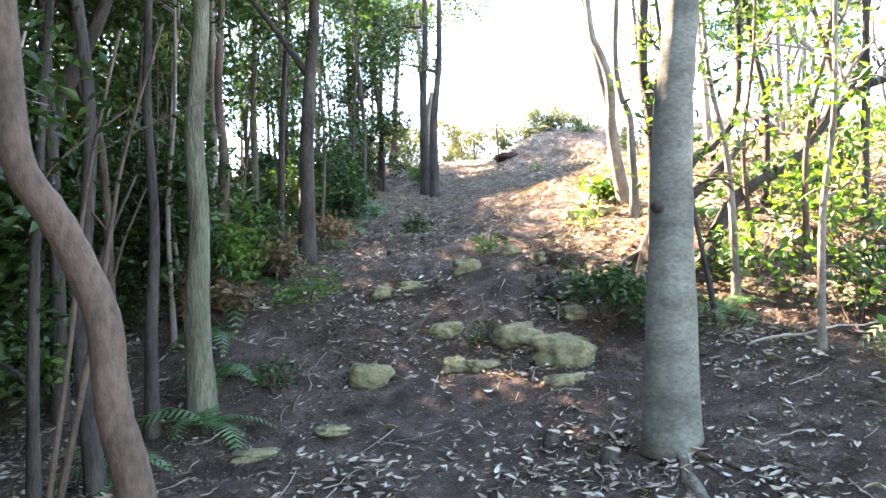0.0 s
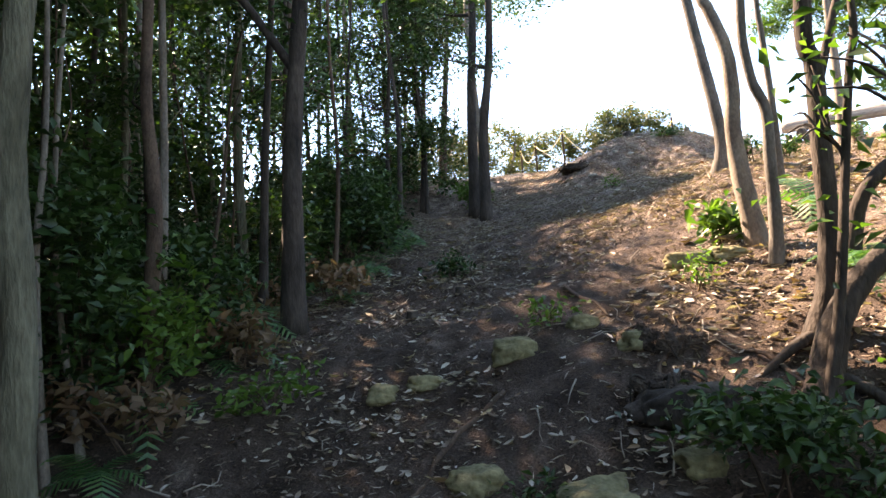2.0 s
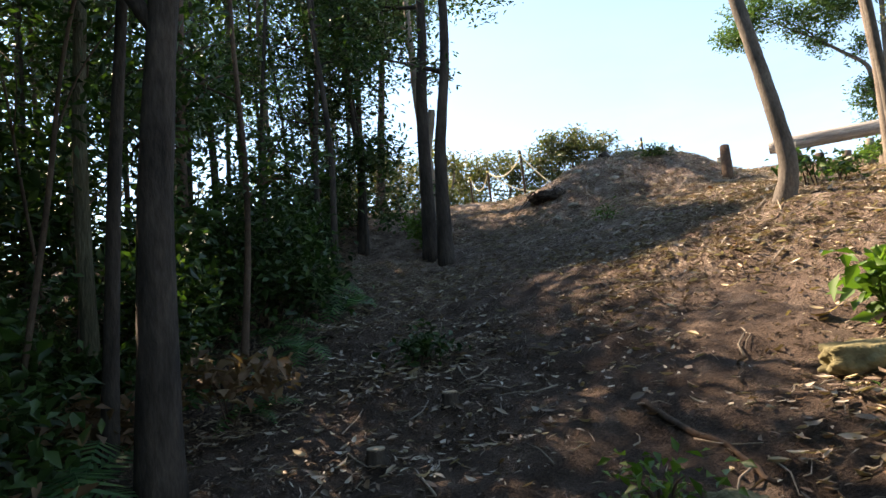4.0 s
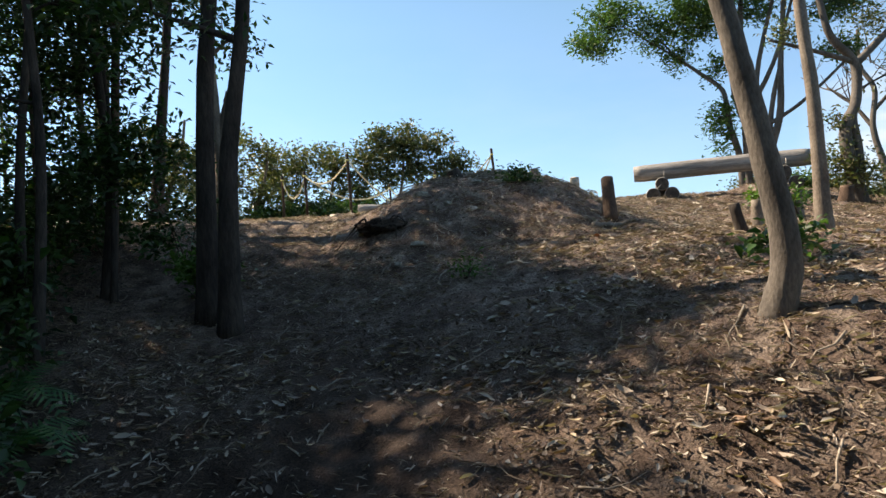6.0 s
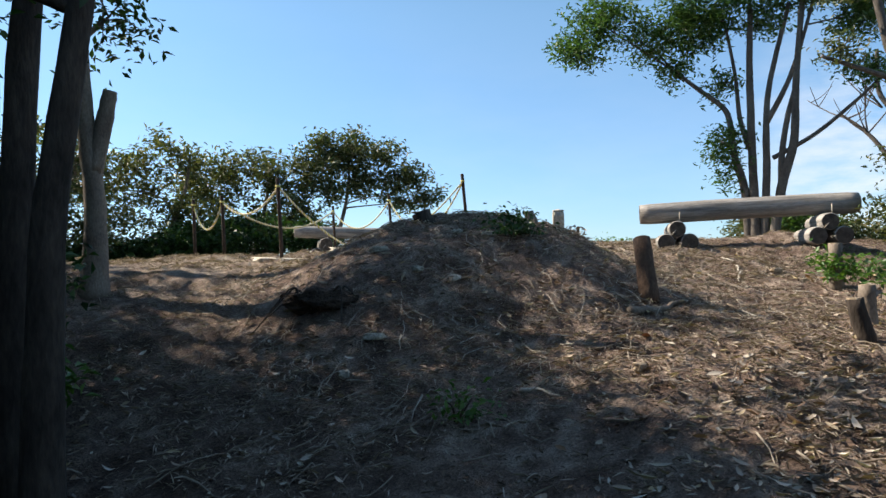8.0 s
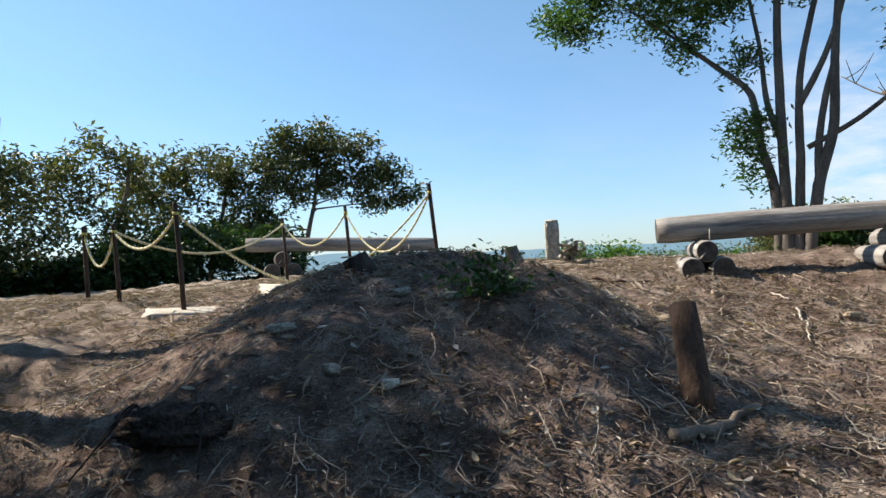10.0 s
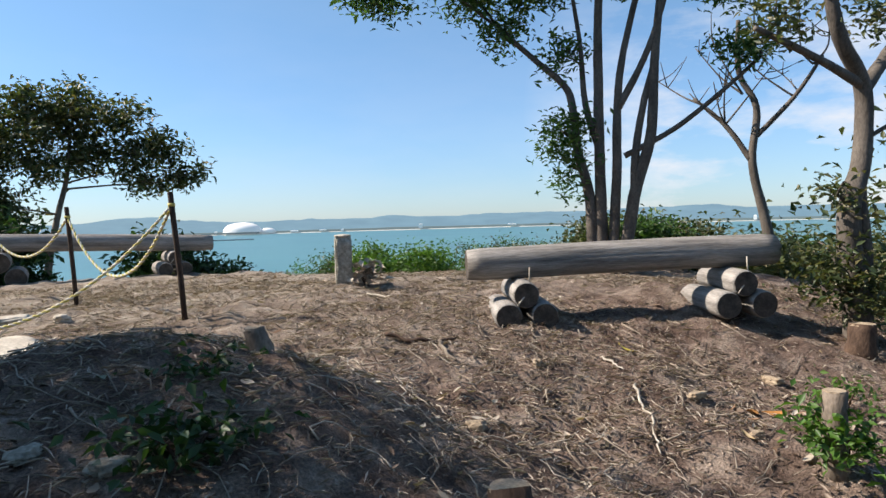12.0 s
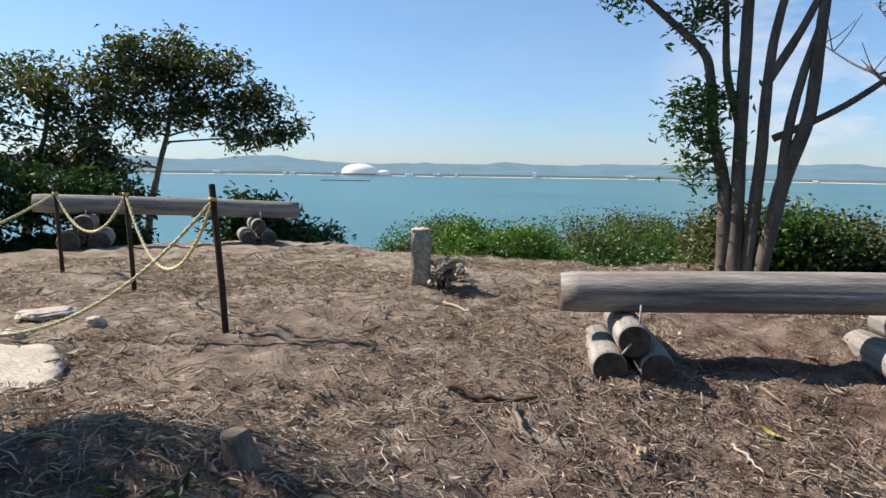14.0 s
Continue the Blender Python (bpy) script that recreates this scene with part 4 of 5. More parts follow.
tree("broken_tree", [(-0.13, 16.6, 3.7), (-0.12, 16.6, 4.6), (-0.2, 16.6, 5.4), (-0.26, 16.6, 6.4), (-0.3, 16.6, 7.6)], 0.10, 0.05, BARK_PALE,
     "pale trunk with a broken side limb and peeling bark", [blob(-0.6, 16.8, 8.0, 1.1, 0.7, 60), blob(0.0, 16.6, 6.3, 0.35, 0.7, 14), blob(-0.1, 17.2, 8.9, 1.1, 0.7, 60), blob(-1.9, 17.0, 7.2, 0.9, 0.7, 46)], seed=7, limbs=2,
     side_limbs=[([(-0.14, 16.6, 4.9), (-0.04, 16.58, 5.4), (0.0, 16.56, 5.62)], 0.085, 0.06)])
tree("slender_tree", [(2.12, 7.72, 1.85), (2.14, 7.72, 2.19), (2.13, 7.72, 2.68), (2.12, 7.72, 3.05), (2.03, 7.72, 3.31), (2.0, 7.72, 3.85), (2.1, 7.6, 5.4)], 0.046, 0.028, BARK_STEM,
     "thin brown trunk beside the path", [blob(2.4, 7.5, 5.6, 0.8, 0.5, 16)], seed=8, limbs=1, group="slope trees")
tree("slender_tree", [(2.14, 8.04, 2.08), (2.06, 8.09, 2.57), (2.02, 8.11, 3.0), (2.03, 8.11, 3.31), (2.0, 8.12, 3.64), (1.91, 8.16, 3.94), (1.85, 8.2, 4.2), (1.8, 8.3, 5.4)], 0.068, 0.035, BARK_PALE,
     "pale winding trunk in a patch of sun", [blob(1.9, 8.4, 5.8, 0.7, 0.5, 14)], seed=9, limbs=1, group="slope trees")
tree("leaning_tree", [(2.60, 10.52, 3.0), (2.66, 10.47, 3.26), (2.61, 10.52, 3.75), (2.55, 10.57, 4.16), (2.49, 10.62, 4.56), (2.35, 10.8, 5.6), (2.2, 11, 6.6)], 0.074, 0.05, BARK_STEM,
     "leaning pale trunk with ringed bark on the open slope", [blob(2.2, 11.2, 7.0, 0.9, 0.6, 22), blob(2.9, 10.8, 7.3, 0.8, 0.5, 18)], seed=10, limbs=2, flare=0.3)
tree("slender_tree", [(1.90, 6.68, 1.48), (2.01, 6.7, 1.80), (2.04, 6.7, 2.19), (2.03, 6.7, 2.62), (2.02, 6.7, 3.05), (1.98, 6.7, 3.39), (2.1, 6.7, 5.2)], 0.062, 0.045, BARK_DARK,
     "brown trunk with spreading roots beside the path", [blob(2.4, 6.8, 5.4, 0.9, 0.6, 20)], seed=11, limbs=1, flare=0.5,
     side_limbs=[([(1.90, 6.66, 1.56), (1.74, 6.56, 1.50), (1.52, 6.50, 1.34)], 0.04, 0.016), ([(1.92, 6.62, 1.54), (1.86, 6.4, 1.42), (1.80, 6.15, 1.20)], 0.04, 0.014),
                 ([(2.03, 6.7, 2.9), (2.15, 6.75, 3.3), (2.4, 6.8, 4.1)], 0.03, 0.015)], group="slope trees")
tree("broken_tree", [(1.78, 6.30, 1.3), (1.90, 6.40, 1.62), (2.07, 6.45, 1.86), (2.24, 6.5, 2.0), (2.5, 6.6, 2.2), (2.9, 6.8, 2.55)], 0.075, 0.045, BARK_DARK,
     "dark broken trunk leaning out of a rooty base beside the path", seed=18, flare=0.6,
     side_limbs=[([(1.80, 6.30, 1.36), (1.62, 6.2, 1.26), (1.46, 6.02, 1.02)], 0.045, 0.015), ([(1.86, 6.34, 1.4), (1.98, 6.1, 1.3), (2.06, 5.85, 1.08)], 0.04, 0.014)])
tree("slender_tree", [(2.52, 7.52, 2.0), (2.60, 7.5, 2.34), (2.78, 7.5, 2.57), (2.95, 7.5, 2.68), (3.2, 7.5, 3.1), (3.3, 7.6, 4.4)], 0.05, 0.03, BARK_DARK,
     "dark trunk that bends sharply near its foot", [blob(3.3, 7.6, 4.6, 0.7, 0.5, 14)], seed=19, limbs=1, group="slope trees")
tree("slender_tree", [(2.88, 9.5, 2.68), (2.85, 9.5, 3.38), (2.79, 9.5, 4.16), (2.76, 9.5, 4.5), (2.7, 9.5, 6.0)], 0.035, 0.022, BARK_STEM,
     "thin brown trunk on the sunlit slope", [blob(2.9, 9.6, 6.2, 0.7, 0.5, 12)], seed=20, limbs=1, group="slope trees")
tree("slender_tree", [(1.76, 6.22, 1.25), (1.85, 6.25, 1.64), (1.90, 6.25, 2.04), (1.94, 6.25, 2.45), (1.99, 6.25, 2.92), (2.02, 6.25, 3.27), (1.9, 6.3, 4.8)], 0.028, 0.016, BARK_DARK,
     "thin dark sapling with sparse shoots", [blob(1.85, 6.3, 2.6, 0.2, 0.5, 5), blob(1.9, 6.3, 3.4, 0.25, 0.5, 7)], LEAF_LIME, 0.09, 9, 0.1, 12, 2, group="slope trees")
tree("slender_tree", [(4.85, 12.45, 3.5), (4.82, 12.45, 4.6), (4.78, 12.5, 5.6), (4.8, 12.5, 7.2)], 0.062, 0.04, BARK_PALE,
     "slim pinkish trunk on the open slope", [blob(5.0, 12.4, 7.2, 0.9, 0.6, 20), blob(5.6, 12.2, 6.4, 0.6, 0.4, 12)], seed=14, limbs=2, group="slope trees")

tree("forest_tree", [(-1.15, 14.9, 3.0), (-1.1, 14.9, 4.4), (-1.2, 14.8, 5.6), (-1.1, 14.9, 7.0)], 0.06, 0.03, BARK_DARK, "dark leafy tree at the forest corner",
     [blob(-1.0, 14.8, 4.5, 0.55, 0.5, 30), blob(-1.3, 14.6, 5.6, 0.7, 0.5, 36), blob(-0.9, 15.2, 6.4, 0.6, 0.5, 30), blob(-1.6, 15.5, 5.2, 0.7, 0.6, 36), blob(-1.5, 14.9, 6.9, 0.7, 0.5, 30)],
     seed=73, limbs=5, per=36)

# stems that stand at the edge of the thicket
for k, (pts, r, mat, text) in enumerate((
        ([(-2.03, 5.14, 0.4), (-2.02, 5.14, 1.1), (-1.98, 5.14, 1.85), (-2.01, 5.14, 2.7), (-1.98, 5.14, 3.45), (-1.9, 5.1, 5.2)], 0.045, BARK_DARK, "straight dark stem beside the mossy trunk"),
        ([(-2.73, 6.0, 0.7), (-2.70, 6.0, 1.4), (-2.75, 6.0, 2.58), (-2.92, 6.0, 3.11), (-2.95, 6.0, 3.82), (-2.9, 6.0, 5.2)], 0.04, BARK_BROWN, "forked brown stem in the thicket"),
        ([(-3.19, 5.7, 0.61), (-3.15, 5.7, 1.7), (-2.95, 5.7, 2.81), (-2.58, 5.7, 3.6), (-2.2, 5.7, 4.8)], 0.09, BARK_DARK, "stout dark trunk leaning in the thicket"),
        ([(-2.2, 7.2, 1.3), (-2.1, 7.2, 2.54), (-2.14, 7.2, 3.3), (-2.08, 7.2, 4.26), (-2.0, 7.2, 5.6)], 0.055, BARK_BROWN, "brown stem behind the mossy trunk"),
        ([(-2.3, 6.3, 0.85), (-2.33, 6.3, 2.08), (-2.25, 6.3, 2.92), (-2.22, 6.3, 3.91)], 0.024, BARK_PALE, "thin pale bowed stem in the thicket"),
        ([(-2.28, 6.6, 1.12), (-2.42, 6.6, 2.31), (-2.29, 6.6, 4.03)], 0.022, BARK_PALE, "thin pale bowed stem in the thicket"),
        ([(-2.0, 4.3, 0.2), (-2.08, 4.3, 1.2), (-2.0, 4.3, 2.4), (-2.1, 4.3, 3.6), (-2.1, 4.3, 5.0)], 0.05, BARK_DARK, "crooked dark stem in the thicket"))):
    t = pts[-1]
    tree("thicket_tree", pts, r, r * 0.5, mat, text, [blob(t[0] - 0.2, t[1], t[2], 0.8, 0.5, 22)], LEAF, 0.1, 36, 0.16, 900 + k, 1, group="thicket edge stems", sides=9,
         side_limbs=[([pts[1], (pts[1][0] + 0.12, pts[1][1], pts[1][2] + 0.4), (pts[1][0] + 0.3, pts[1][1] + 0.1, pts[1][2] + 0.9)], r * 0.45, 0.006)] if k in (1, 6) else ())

# the many-stemmed tree behind the bench
tree("many_stemmed_tree", [(9.26, 18.64, 4.2), (9.27, 18.63, 4.91), (9.26, 18.63, 5.83), (9.26, 18.63, 6.66), (9.27, 18.63, 7.3), (9.3, 18.6, 8.2)], 0.078, 0.045, BARK_STEM,
     "tall many-stemmed evergreen tree behind the log bench",
     [blob(8.5, 19.3, 8.2, 0.7, 0.4, 22), blob(7.9, 19.6, 7.8, 0.55, 0.35, 16), blob(9.2, 18.8, 8.9, 0.9, 0.5, 36), blob(10.0, 18.0, 8.7, 0.8, 0.5, 28), blob(8.9, 18.9, 6.05, 0.32, 0.45, 12),
      blob(8.98, 18.82, 5.6, 0.22, 0.3, 5), blob(9.0, 18.95, 7.0, 0.18, 0.2, 6), blob(10.25, 17.25, 6.95, 0.28, 0.25, 9), blob(8.4, 19.4, 7.25, 0.3, 0.2, 8), blob(9.7, 18.3, 9.3, 0.9, 0.5, 30),
      blob(7.3, 19.9, 8.2, 0.7, 0.4, 34), blob(10.6, 17.6, 7.9, 0.6, 0.4, 26), blob(8.3, 19.2, 9.0, 0.9, 0.5, 44), blob(6.9, 20.1, 7.7, 0.45, 0.3, 18), blob(9.6, 18.3, 8.1, 0.7, 0.35, 22), blob(8.8, 19.0, 8.2, 0.7, 0.35, 22), blob(10.3, 17.6, 8.3, 0.8, 0.4, 26), blob(8.7, 19.1, 7.9, 0.5, 0.3, 18), blob(10.9, 17.2, 8.8, 0.8, 0.5, 34)],
     LEAF_SUN, 0.105, 60, 0.13, 15, 12, wide=0.36, side_limbs=[
         ([(9.34, 18.54, 4.2), (9.39, 18.48, 5.46), (9.40, 18.46, 6.3), (9.46, 18.40, 7.0), (9.7, 18.2, 8.2)], 0.07, 0.035),
         ([(9.41, 18.45, 4.2), (9.52, 18.32, 5.22), (9.64, 18.16, 5.93), (9.67, 18.12, 6.63), (9.70, 18.09, 7.2), (9.8, 18, 8.4)], 0.085, 0.04),
         ([(9.20, 18.71, 4.2), (9.18, 18.73, 5.22), (9.08, 18.83, 5.83), (9.05, 18.86, 6.32), (8.99, 18.93, 6.62), (8.74, 19.17, 6.95), (8.4, 19.5, 7.4)], 0.075, 0.03),
         ([(9.45, 18.40, 5.73), (9.82, 17.92, 6.04), (10.12, 17.45, 6.46), (10.30, 17.1, 6.8)], 0.04, 0.02),
         ([(9.26, 18.63, 5.83), (9.15, 18.75, 6.4), (9.12, 18.8, 7.2), (9.0, 18.9, 8.2)], 0.05, 0.02), ([(9.52, 18.32, 5.22), (9.54, 18.30, 5.8), (9.60, 18.21, 6.4), (9.69, 18.09, 7.0), (9.7, 18.0, 8.0)], 0.055, 0.03),
         ([(9.40, 18.46, 6.3), (9.6, 18.2, 6.9), (9.75, 18.0, 7.6), (10.0, 17.9, 8.5)], 0.05, 0.02)])


def bare_twigs(root_pts, seed, n, spread):
    """Bare upturned branches that fork."""
    rng, res = random.Random(seed), []
    for k in range(n):
        s = Vector(rng.choice(root_pts))
        d = Vector((rng.uniform(-1, 1), rng.uniform(-1, 1), rng.uniform(0.3, 1))).normalized() * spread * rng.uniform(0.5, 1)
        e = s + d + Vector((0, 0, 0.15 * spread))
        m = s.lerp(e, 0.5) + Vector((rng.uniform(-.1, .1), rng.uniform(-.1, .1), -0.08)) * spread
        res.append(([s, m, e], 0.016, 0.006))
        for j in range(3):
            t = m.lerp(e, rng.uniform(0, 0.9))
            f = t + Vector((rng.uniform(-.4, .4), rng.uniform(-.4, .4), rng.uniform(0.1, .5))) * spread
            res.append(([t, t.lerp(f, 0.5) + Vector((rng.uniform(-.05, .05), 0, -0.04)), f], 0.009, 0.004))
    return res


tree("bare_tree", [(11.70, 17.63, 3.6), (11.62, 17.83, 4.95), (11.55, 17.95, 5.68), (11.60, 17.91, 6.4), (11.50, 18.1, 6.9), (11.5, 18.1, 7.6)], 0.07, 0.03, BARK_STEM,
     "leafless pale tree with many upturned twigs", seed=16,
     side_limbs=[([(11.55, 17.95, 5.68), (11.40, 18.25, 6.2), (11.2, 18.6, 6.6)], 0.045, 0.02), ([(11.58, 17.93, 6.0), (11.8, 17.5, 6.5), (11.95, 17.2, 7.0)], 0.04, 0.02)]
     + bare_twigs([(11.5, 18.05, 6.6), (11.4, 18.25, 6.2), (11.25, 18.5, 6.5), (11.8, 17.5, 6.5), (11.58, 17.93, 6.9), (11.9, 17.3, 6.9)], 5, 14, 0.9))
tree("hillside_tree", [(8.19, 15.18, 4.1), (7.99, 15.18, 4.9), (8.20, 15.18, 5.36), (8.23, 15.18, 5.90), (7.90, 15.18, 6.2), (7.78, 15.2, 6.5), (7.7, 15.3, 7.4)], 0.082, 0.04, BARK_STEM,
     "twisted pale tree with sparse leaves above the scrub",
     [blob(7.6, 15.5, 7.4, 0.7, 0.45, 20), blob(8.9, 15.0, 7.2, 0.8, 0.5, 24), blob(8.75, 14.85, 5.75, 0.32, 0.28, 14), blob(8.95, 14.7, 5.3, 0.35, 0.35, 18), blob(7.95, 15.25, 4.6, 0.28, 0.28, 12), blob(7.2, 15.3, 6.3, 0.25, 0.2, 7),
      blob(7.85, 15.2, 5.1, 0.14, 0.12, 4), blob(8.15, 15.15, 4.3, 0.38, 0.25, 20), blob(8.6, 15.1, 6.6, 0.4, 0.25, 10)], LEAF_BLUE, 0.075, 44, 0.11, 17, 7,
     side_limbs=[([(8.12, 15.12, 4.1), (8.16, 15.14, 4.7), (8.12, 15.16, 5.1), (8.19, 15.18, 5.36)], 0.06, 0.05), ([(8.23, 15.18, 5.88), (8.60, 15.15, 6.2), (8.87, 15.1, 6.5), (9.1, 15.0, 7.2)], 0.06, 0.03),
                 ([(8.23, 15.18, 5.92), (7.58, 15.2, 6.05), (6.95, 15.3, 6.2)], 0.04, 0.018), ([(8.2, 15.18, 5.5), (8.45, 15.05, 5.65), (8.75, 14.9, 5.8)], 0.02, 0.01)])

# trees behind the far bench
for k, (x, y, h, blobs_k, mat, text) in enumerate((
        (4.3, 28.4, 3.0, [blob(4.2, 28.3, 7.0, 0.95, 0.6, 40), blob(5.4, 28.2, 7.2, 1.0, 0.55, 42), blob(6.4, 28.0, 6.6, 0.75, 0.45, 26), blob(6.9, 27.9, 6.0, 0.45, 0.4, 13), blob(4.6, 28.2, 7.45, 0.8, 0.45, 30),
                          blob(3.4, 28.3, 6.4, 0.9, 0.7, 40), blob(5.6, 28.2, 6.5, 0.7, 0.4, 20), blob(3.5, 28.2, 5.5, 0.9, 0.6, 36), blob(4.5, 28.2, 6.4, 0.8, 0.5, 26), blob(6.2, 28.0, 6.0, 0.5, 0.3, 12)], LEAF_BLUE, "spreading tree with thin olive leaves behind the far bench"),
        (2.2, 28.6, 3.0, [blob(2.3, 28.5, 6.8, 1.0, 0.7, 46), blob(1.2, 28.4, 6.3, 1.0, 0.7, 44), blob(1.8, 28.2, 5.4, 1.0, 0.7, 44), blob(3.0, 28.2, 5.4, 0.9, 0.6, 36)], LEAF_OLIVE, "dense olive-green tree behind the far bench"),
        (0.2, 27.0, 2.6, [blob(0.2, 27.0, 6.6, 1.1, 0.7, 46), blob(-0.8, 27.0, 6.0, 1.0, 0.8, 46), blob(0.6, 26.8, 5.2, 0.9, 0.8, 42)], LEAF_OLIVE, "dense olive-green tree at the hill's edge"),
        (-1.8, 25.6, 2.6, [blob(-1.8, 25.6, 6.4, 1.1, 0.8, 50), blob(-2.8, 25.4, 5.6, 1.1, 0.9, 50), blob(-1.0, 25.4, 5.1, 0.9, 0.8, 42)], LEAF_BLUE, "dense olive-green tree at the hill's edge"),
        (3.0, 26.4, 1.0, [blob(2.6, 26.4, 4.9, 0.9, 0.5, 56), blob(3.6, 26.4, 4.7, 0.7, 0.45, 40), blob(1.4, 26.2, 4.8, 1.0, 0.6, 56), blob(0.4, 25.8, 4.6, 0.9, 0.6, 44)], LEAF, "dark evergreen understorey tree behind the far bench"),
        (6.2, 26.2, 0.6, [blob(6.0, 26.2, 4.4, 0.8, 0.55, 60), blob(6.8, 26.0, 4.0, 0.7, 0.45, 46)], LEAF, "rounded dark green bush beyond the far bench"))):
    z = gz(x, y)
    tree("edge_tree", [(x, y, z), (x + 0.1, y, z + h * 0.4), (x + 0.3, y - 0.1, z + h * 0.75), (x + 0.5, y, z + h), (x + 0.6, y, z + h * 1.3)], 0.085, 0.03, BARK_PALE, text, blobs_k, mat, 0.15, 38, 0.15,
         60 + k, len(blobs_k), group="trees at the hill's edge")
# added tree: its unseen crown is placed so its shadow falls on the mound
tree("forest_tree", [(-1.1, 18.4, 3.9), (-1.0, 18.3, 5.4), (-0.9, 18.3, 6.6), (-0.8, 18.2, 8.0)], 0.09, 0.05, BARK_DARK, "tall leafy tree at the corner of the forest",
     [blob(-0.7, 18.7, 8.1, 0.95, 0.6, 70), blob(-0.5, 19.0, 8.5, 0.8, 0.6, 60), blob(-1.2, 18.8, 7.4, 0.8, 0.7, 46)], seed=72, limbs=4, per=40)

rng_hedge = random.Random(77)
for k in range(16):
    x, y = -3.6 + 0.48 * k + rng_hedge.uniform(-0.15, 0.15), 24.9 + 0.12 * k + rng_hedge.uniform(-0.2, 0.3)
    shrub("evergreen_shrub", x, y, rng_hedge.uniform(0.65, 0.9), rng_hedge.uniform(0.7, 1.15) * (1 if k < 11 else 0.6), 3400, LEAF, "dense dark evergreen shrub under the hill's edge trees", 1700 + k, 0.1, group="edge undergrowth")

# ---- the thicket ----
EDGE_Y, EDGE_X = (-3, 0, 5, 8, 11, 14, 17, 21), (-1.5, -1.6, -1.85, -1.75, -1.35, -0.8, -1.1, -2.0)
rng = random.Random(77)


spots = []
while len(spots) < 100:
    y = rng.uniform(-3, 20.5)
    x = float(np.interp(y, EDGE_Y, EDGE_X)) - 0.15 - 5.0 * rng.random() ** 1.25
    if all((x - a) ** 2 + (y - b) ** 2 > 0.2 for a, b in spots) and (x + 1.75) ** 2 + (y - 5.35) ** 2 > 0.25:
        spots.append((x, y))
for k, (x, y) in enumerate(spots):
    z, inner = gz(x, y), min(1, (float(np.interp(y, EDGE_Y, EDGE_X)) - x) / 4)
    h = rng.uniform(3.8, 5.2) + 1.8 * inner
    dx, dy = rng.uniform(-0.35, 0.35), rng.uniform(-0.35, 0.35)
    r = rng.uniform(0.028, 0.06)
    path = [(x, y, z), (x + dx * 0.2 + rng.uniform(-.08, .08), y + dy * 0.3, z + h * 0.3), (x + dx * 0.6 + rng.uniform(-.1, .1), y + dy * 0.6, z + h * 0.65), (x + dx, y + dy, z + h)]
    bl = [blob(x + dx + rng.uniform(-.5, .3), y + dy + rng.uniform(-.5, .5), z + h * rng.uniform(0.75, 1.02), rng.uniform(0.7, 1.1), rng.uniform(0.45, 0.8), 22),
          blob(x + dx + rng.uniform(-.6, .35), y + dy + rng.uniform(-.6, .6), z + h * rng.uniform(0.45, 0.75), rng.uniform(0.5, 0.8), rng.uniform(0.4, 0.6), 15)]
    if rng.random() < 0.75:
        bl.append(blob(x + rng.uniform(-.6, .2), y + rng.uniform(-.5, .5), z + h * rng.uniform(0.2, 0.42), rng.uniform(0.4, 0.6), rng.uniform(0.3, 0.5), 8))
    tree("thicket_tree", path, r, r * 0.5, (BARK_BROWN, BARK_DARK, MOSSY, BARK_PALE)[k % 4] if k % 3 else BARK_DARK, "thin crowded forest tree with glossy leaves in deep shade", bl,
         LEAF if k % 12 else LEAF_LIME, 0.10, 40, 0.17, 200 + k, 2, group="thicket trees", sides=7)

# bare dead poles in the thicket
for k in range(26):
    y = rng.uniform(1.5, 12)
    x = float(np.interp(y, EDGE_Y, EDGE_X)) - 0.05 - 2.6 * rng.random()
    z, h = gz(x, y), rng.uniform(2.2, 4.2)
    dx, dy = rng.uniform(-0.6, 0.6), rng.uniform(-0.4, 0.4)
    tree("dead_sapling", [(x, y, z), (x + dx * 0.4, y + dy * 0.3, z + h * 0.4), (x + dx * 0.6, y + dy * 0.7, z + h * 0.7), (x + dx, y + dy, z + h)], rng.uniform(0.012, 0.024), 0.007,
         TWIG if k % 2 else BARK_BROWN, "thin bare dead sapling in the thicket", seed=300 + k, group="dead saplings", sides=6, flare=0.1,
         side_limbs=[([(x + dx * 0.5, y + dy * 0.5, z + h * 0.55), (x + dx * 0.5 + rng.uniform(-.3, .3), y + dy * 0.5 + rng.uniform(-.3, .3), z + h * 0.7),
                       (x + dx * 0.5 + rng.uniform(-.6, .6), y + dy * 0.5 + rng.uniform(-.5, .5), z + h * 0.85)], 0.008, 0.004)])

# woods deeper in, behind the thicket, and unseen leaf masses added to block skylight
rs = np.random.RandomState(8)
deep = []
for i in range(29):
    for j in range(9):
        x, y = -4.2 - 5.5 * rng.random(), -7 + i + rng.uniform(-.6, .6)
        c = blob(x, y, gz(x, y) + 0.5 + 6.5 * (j + rng.random()) / 9, 1.3, 0.9, 15)
        if not in_gap(c[0], 0.9) and (y < 8 or x < -0.9 - 0.47 * (y - 6.5) or (c[0][2] - gz(x, y) > 4.5 and rng.random() < 0.6)):
            deep.append(c)
# high leaf masses, mostly above the view, added to shut skylight out
for i in range(140):
    x, y = rng.uniform(-8, -1.9), rng.uniform(-4, 9)
    c = blob(x, y, gz(x, y) + rng.uniform(3.4, 6.4), 1.0, 0.6, 18)
    if not in_gap(c[0], 0.7):
        deep.append(c)
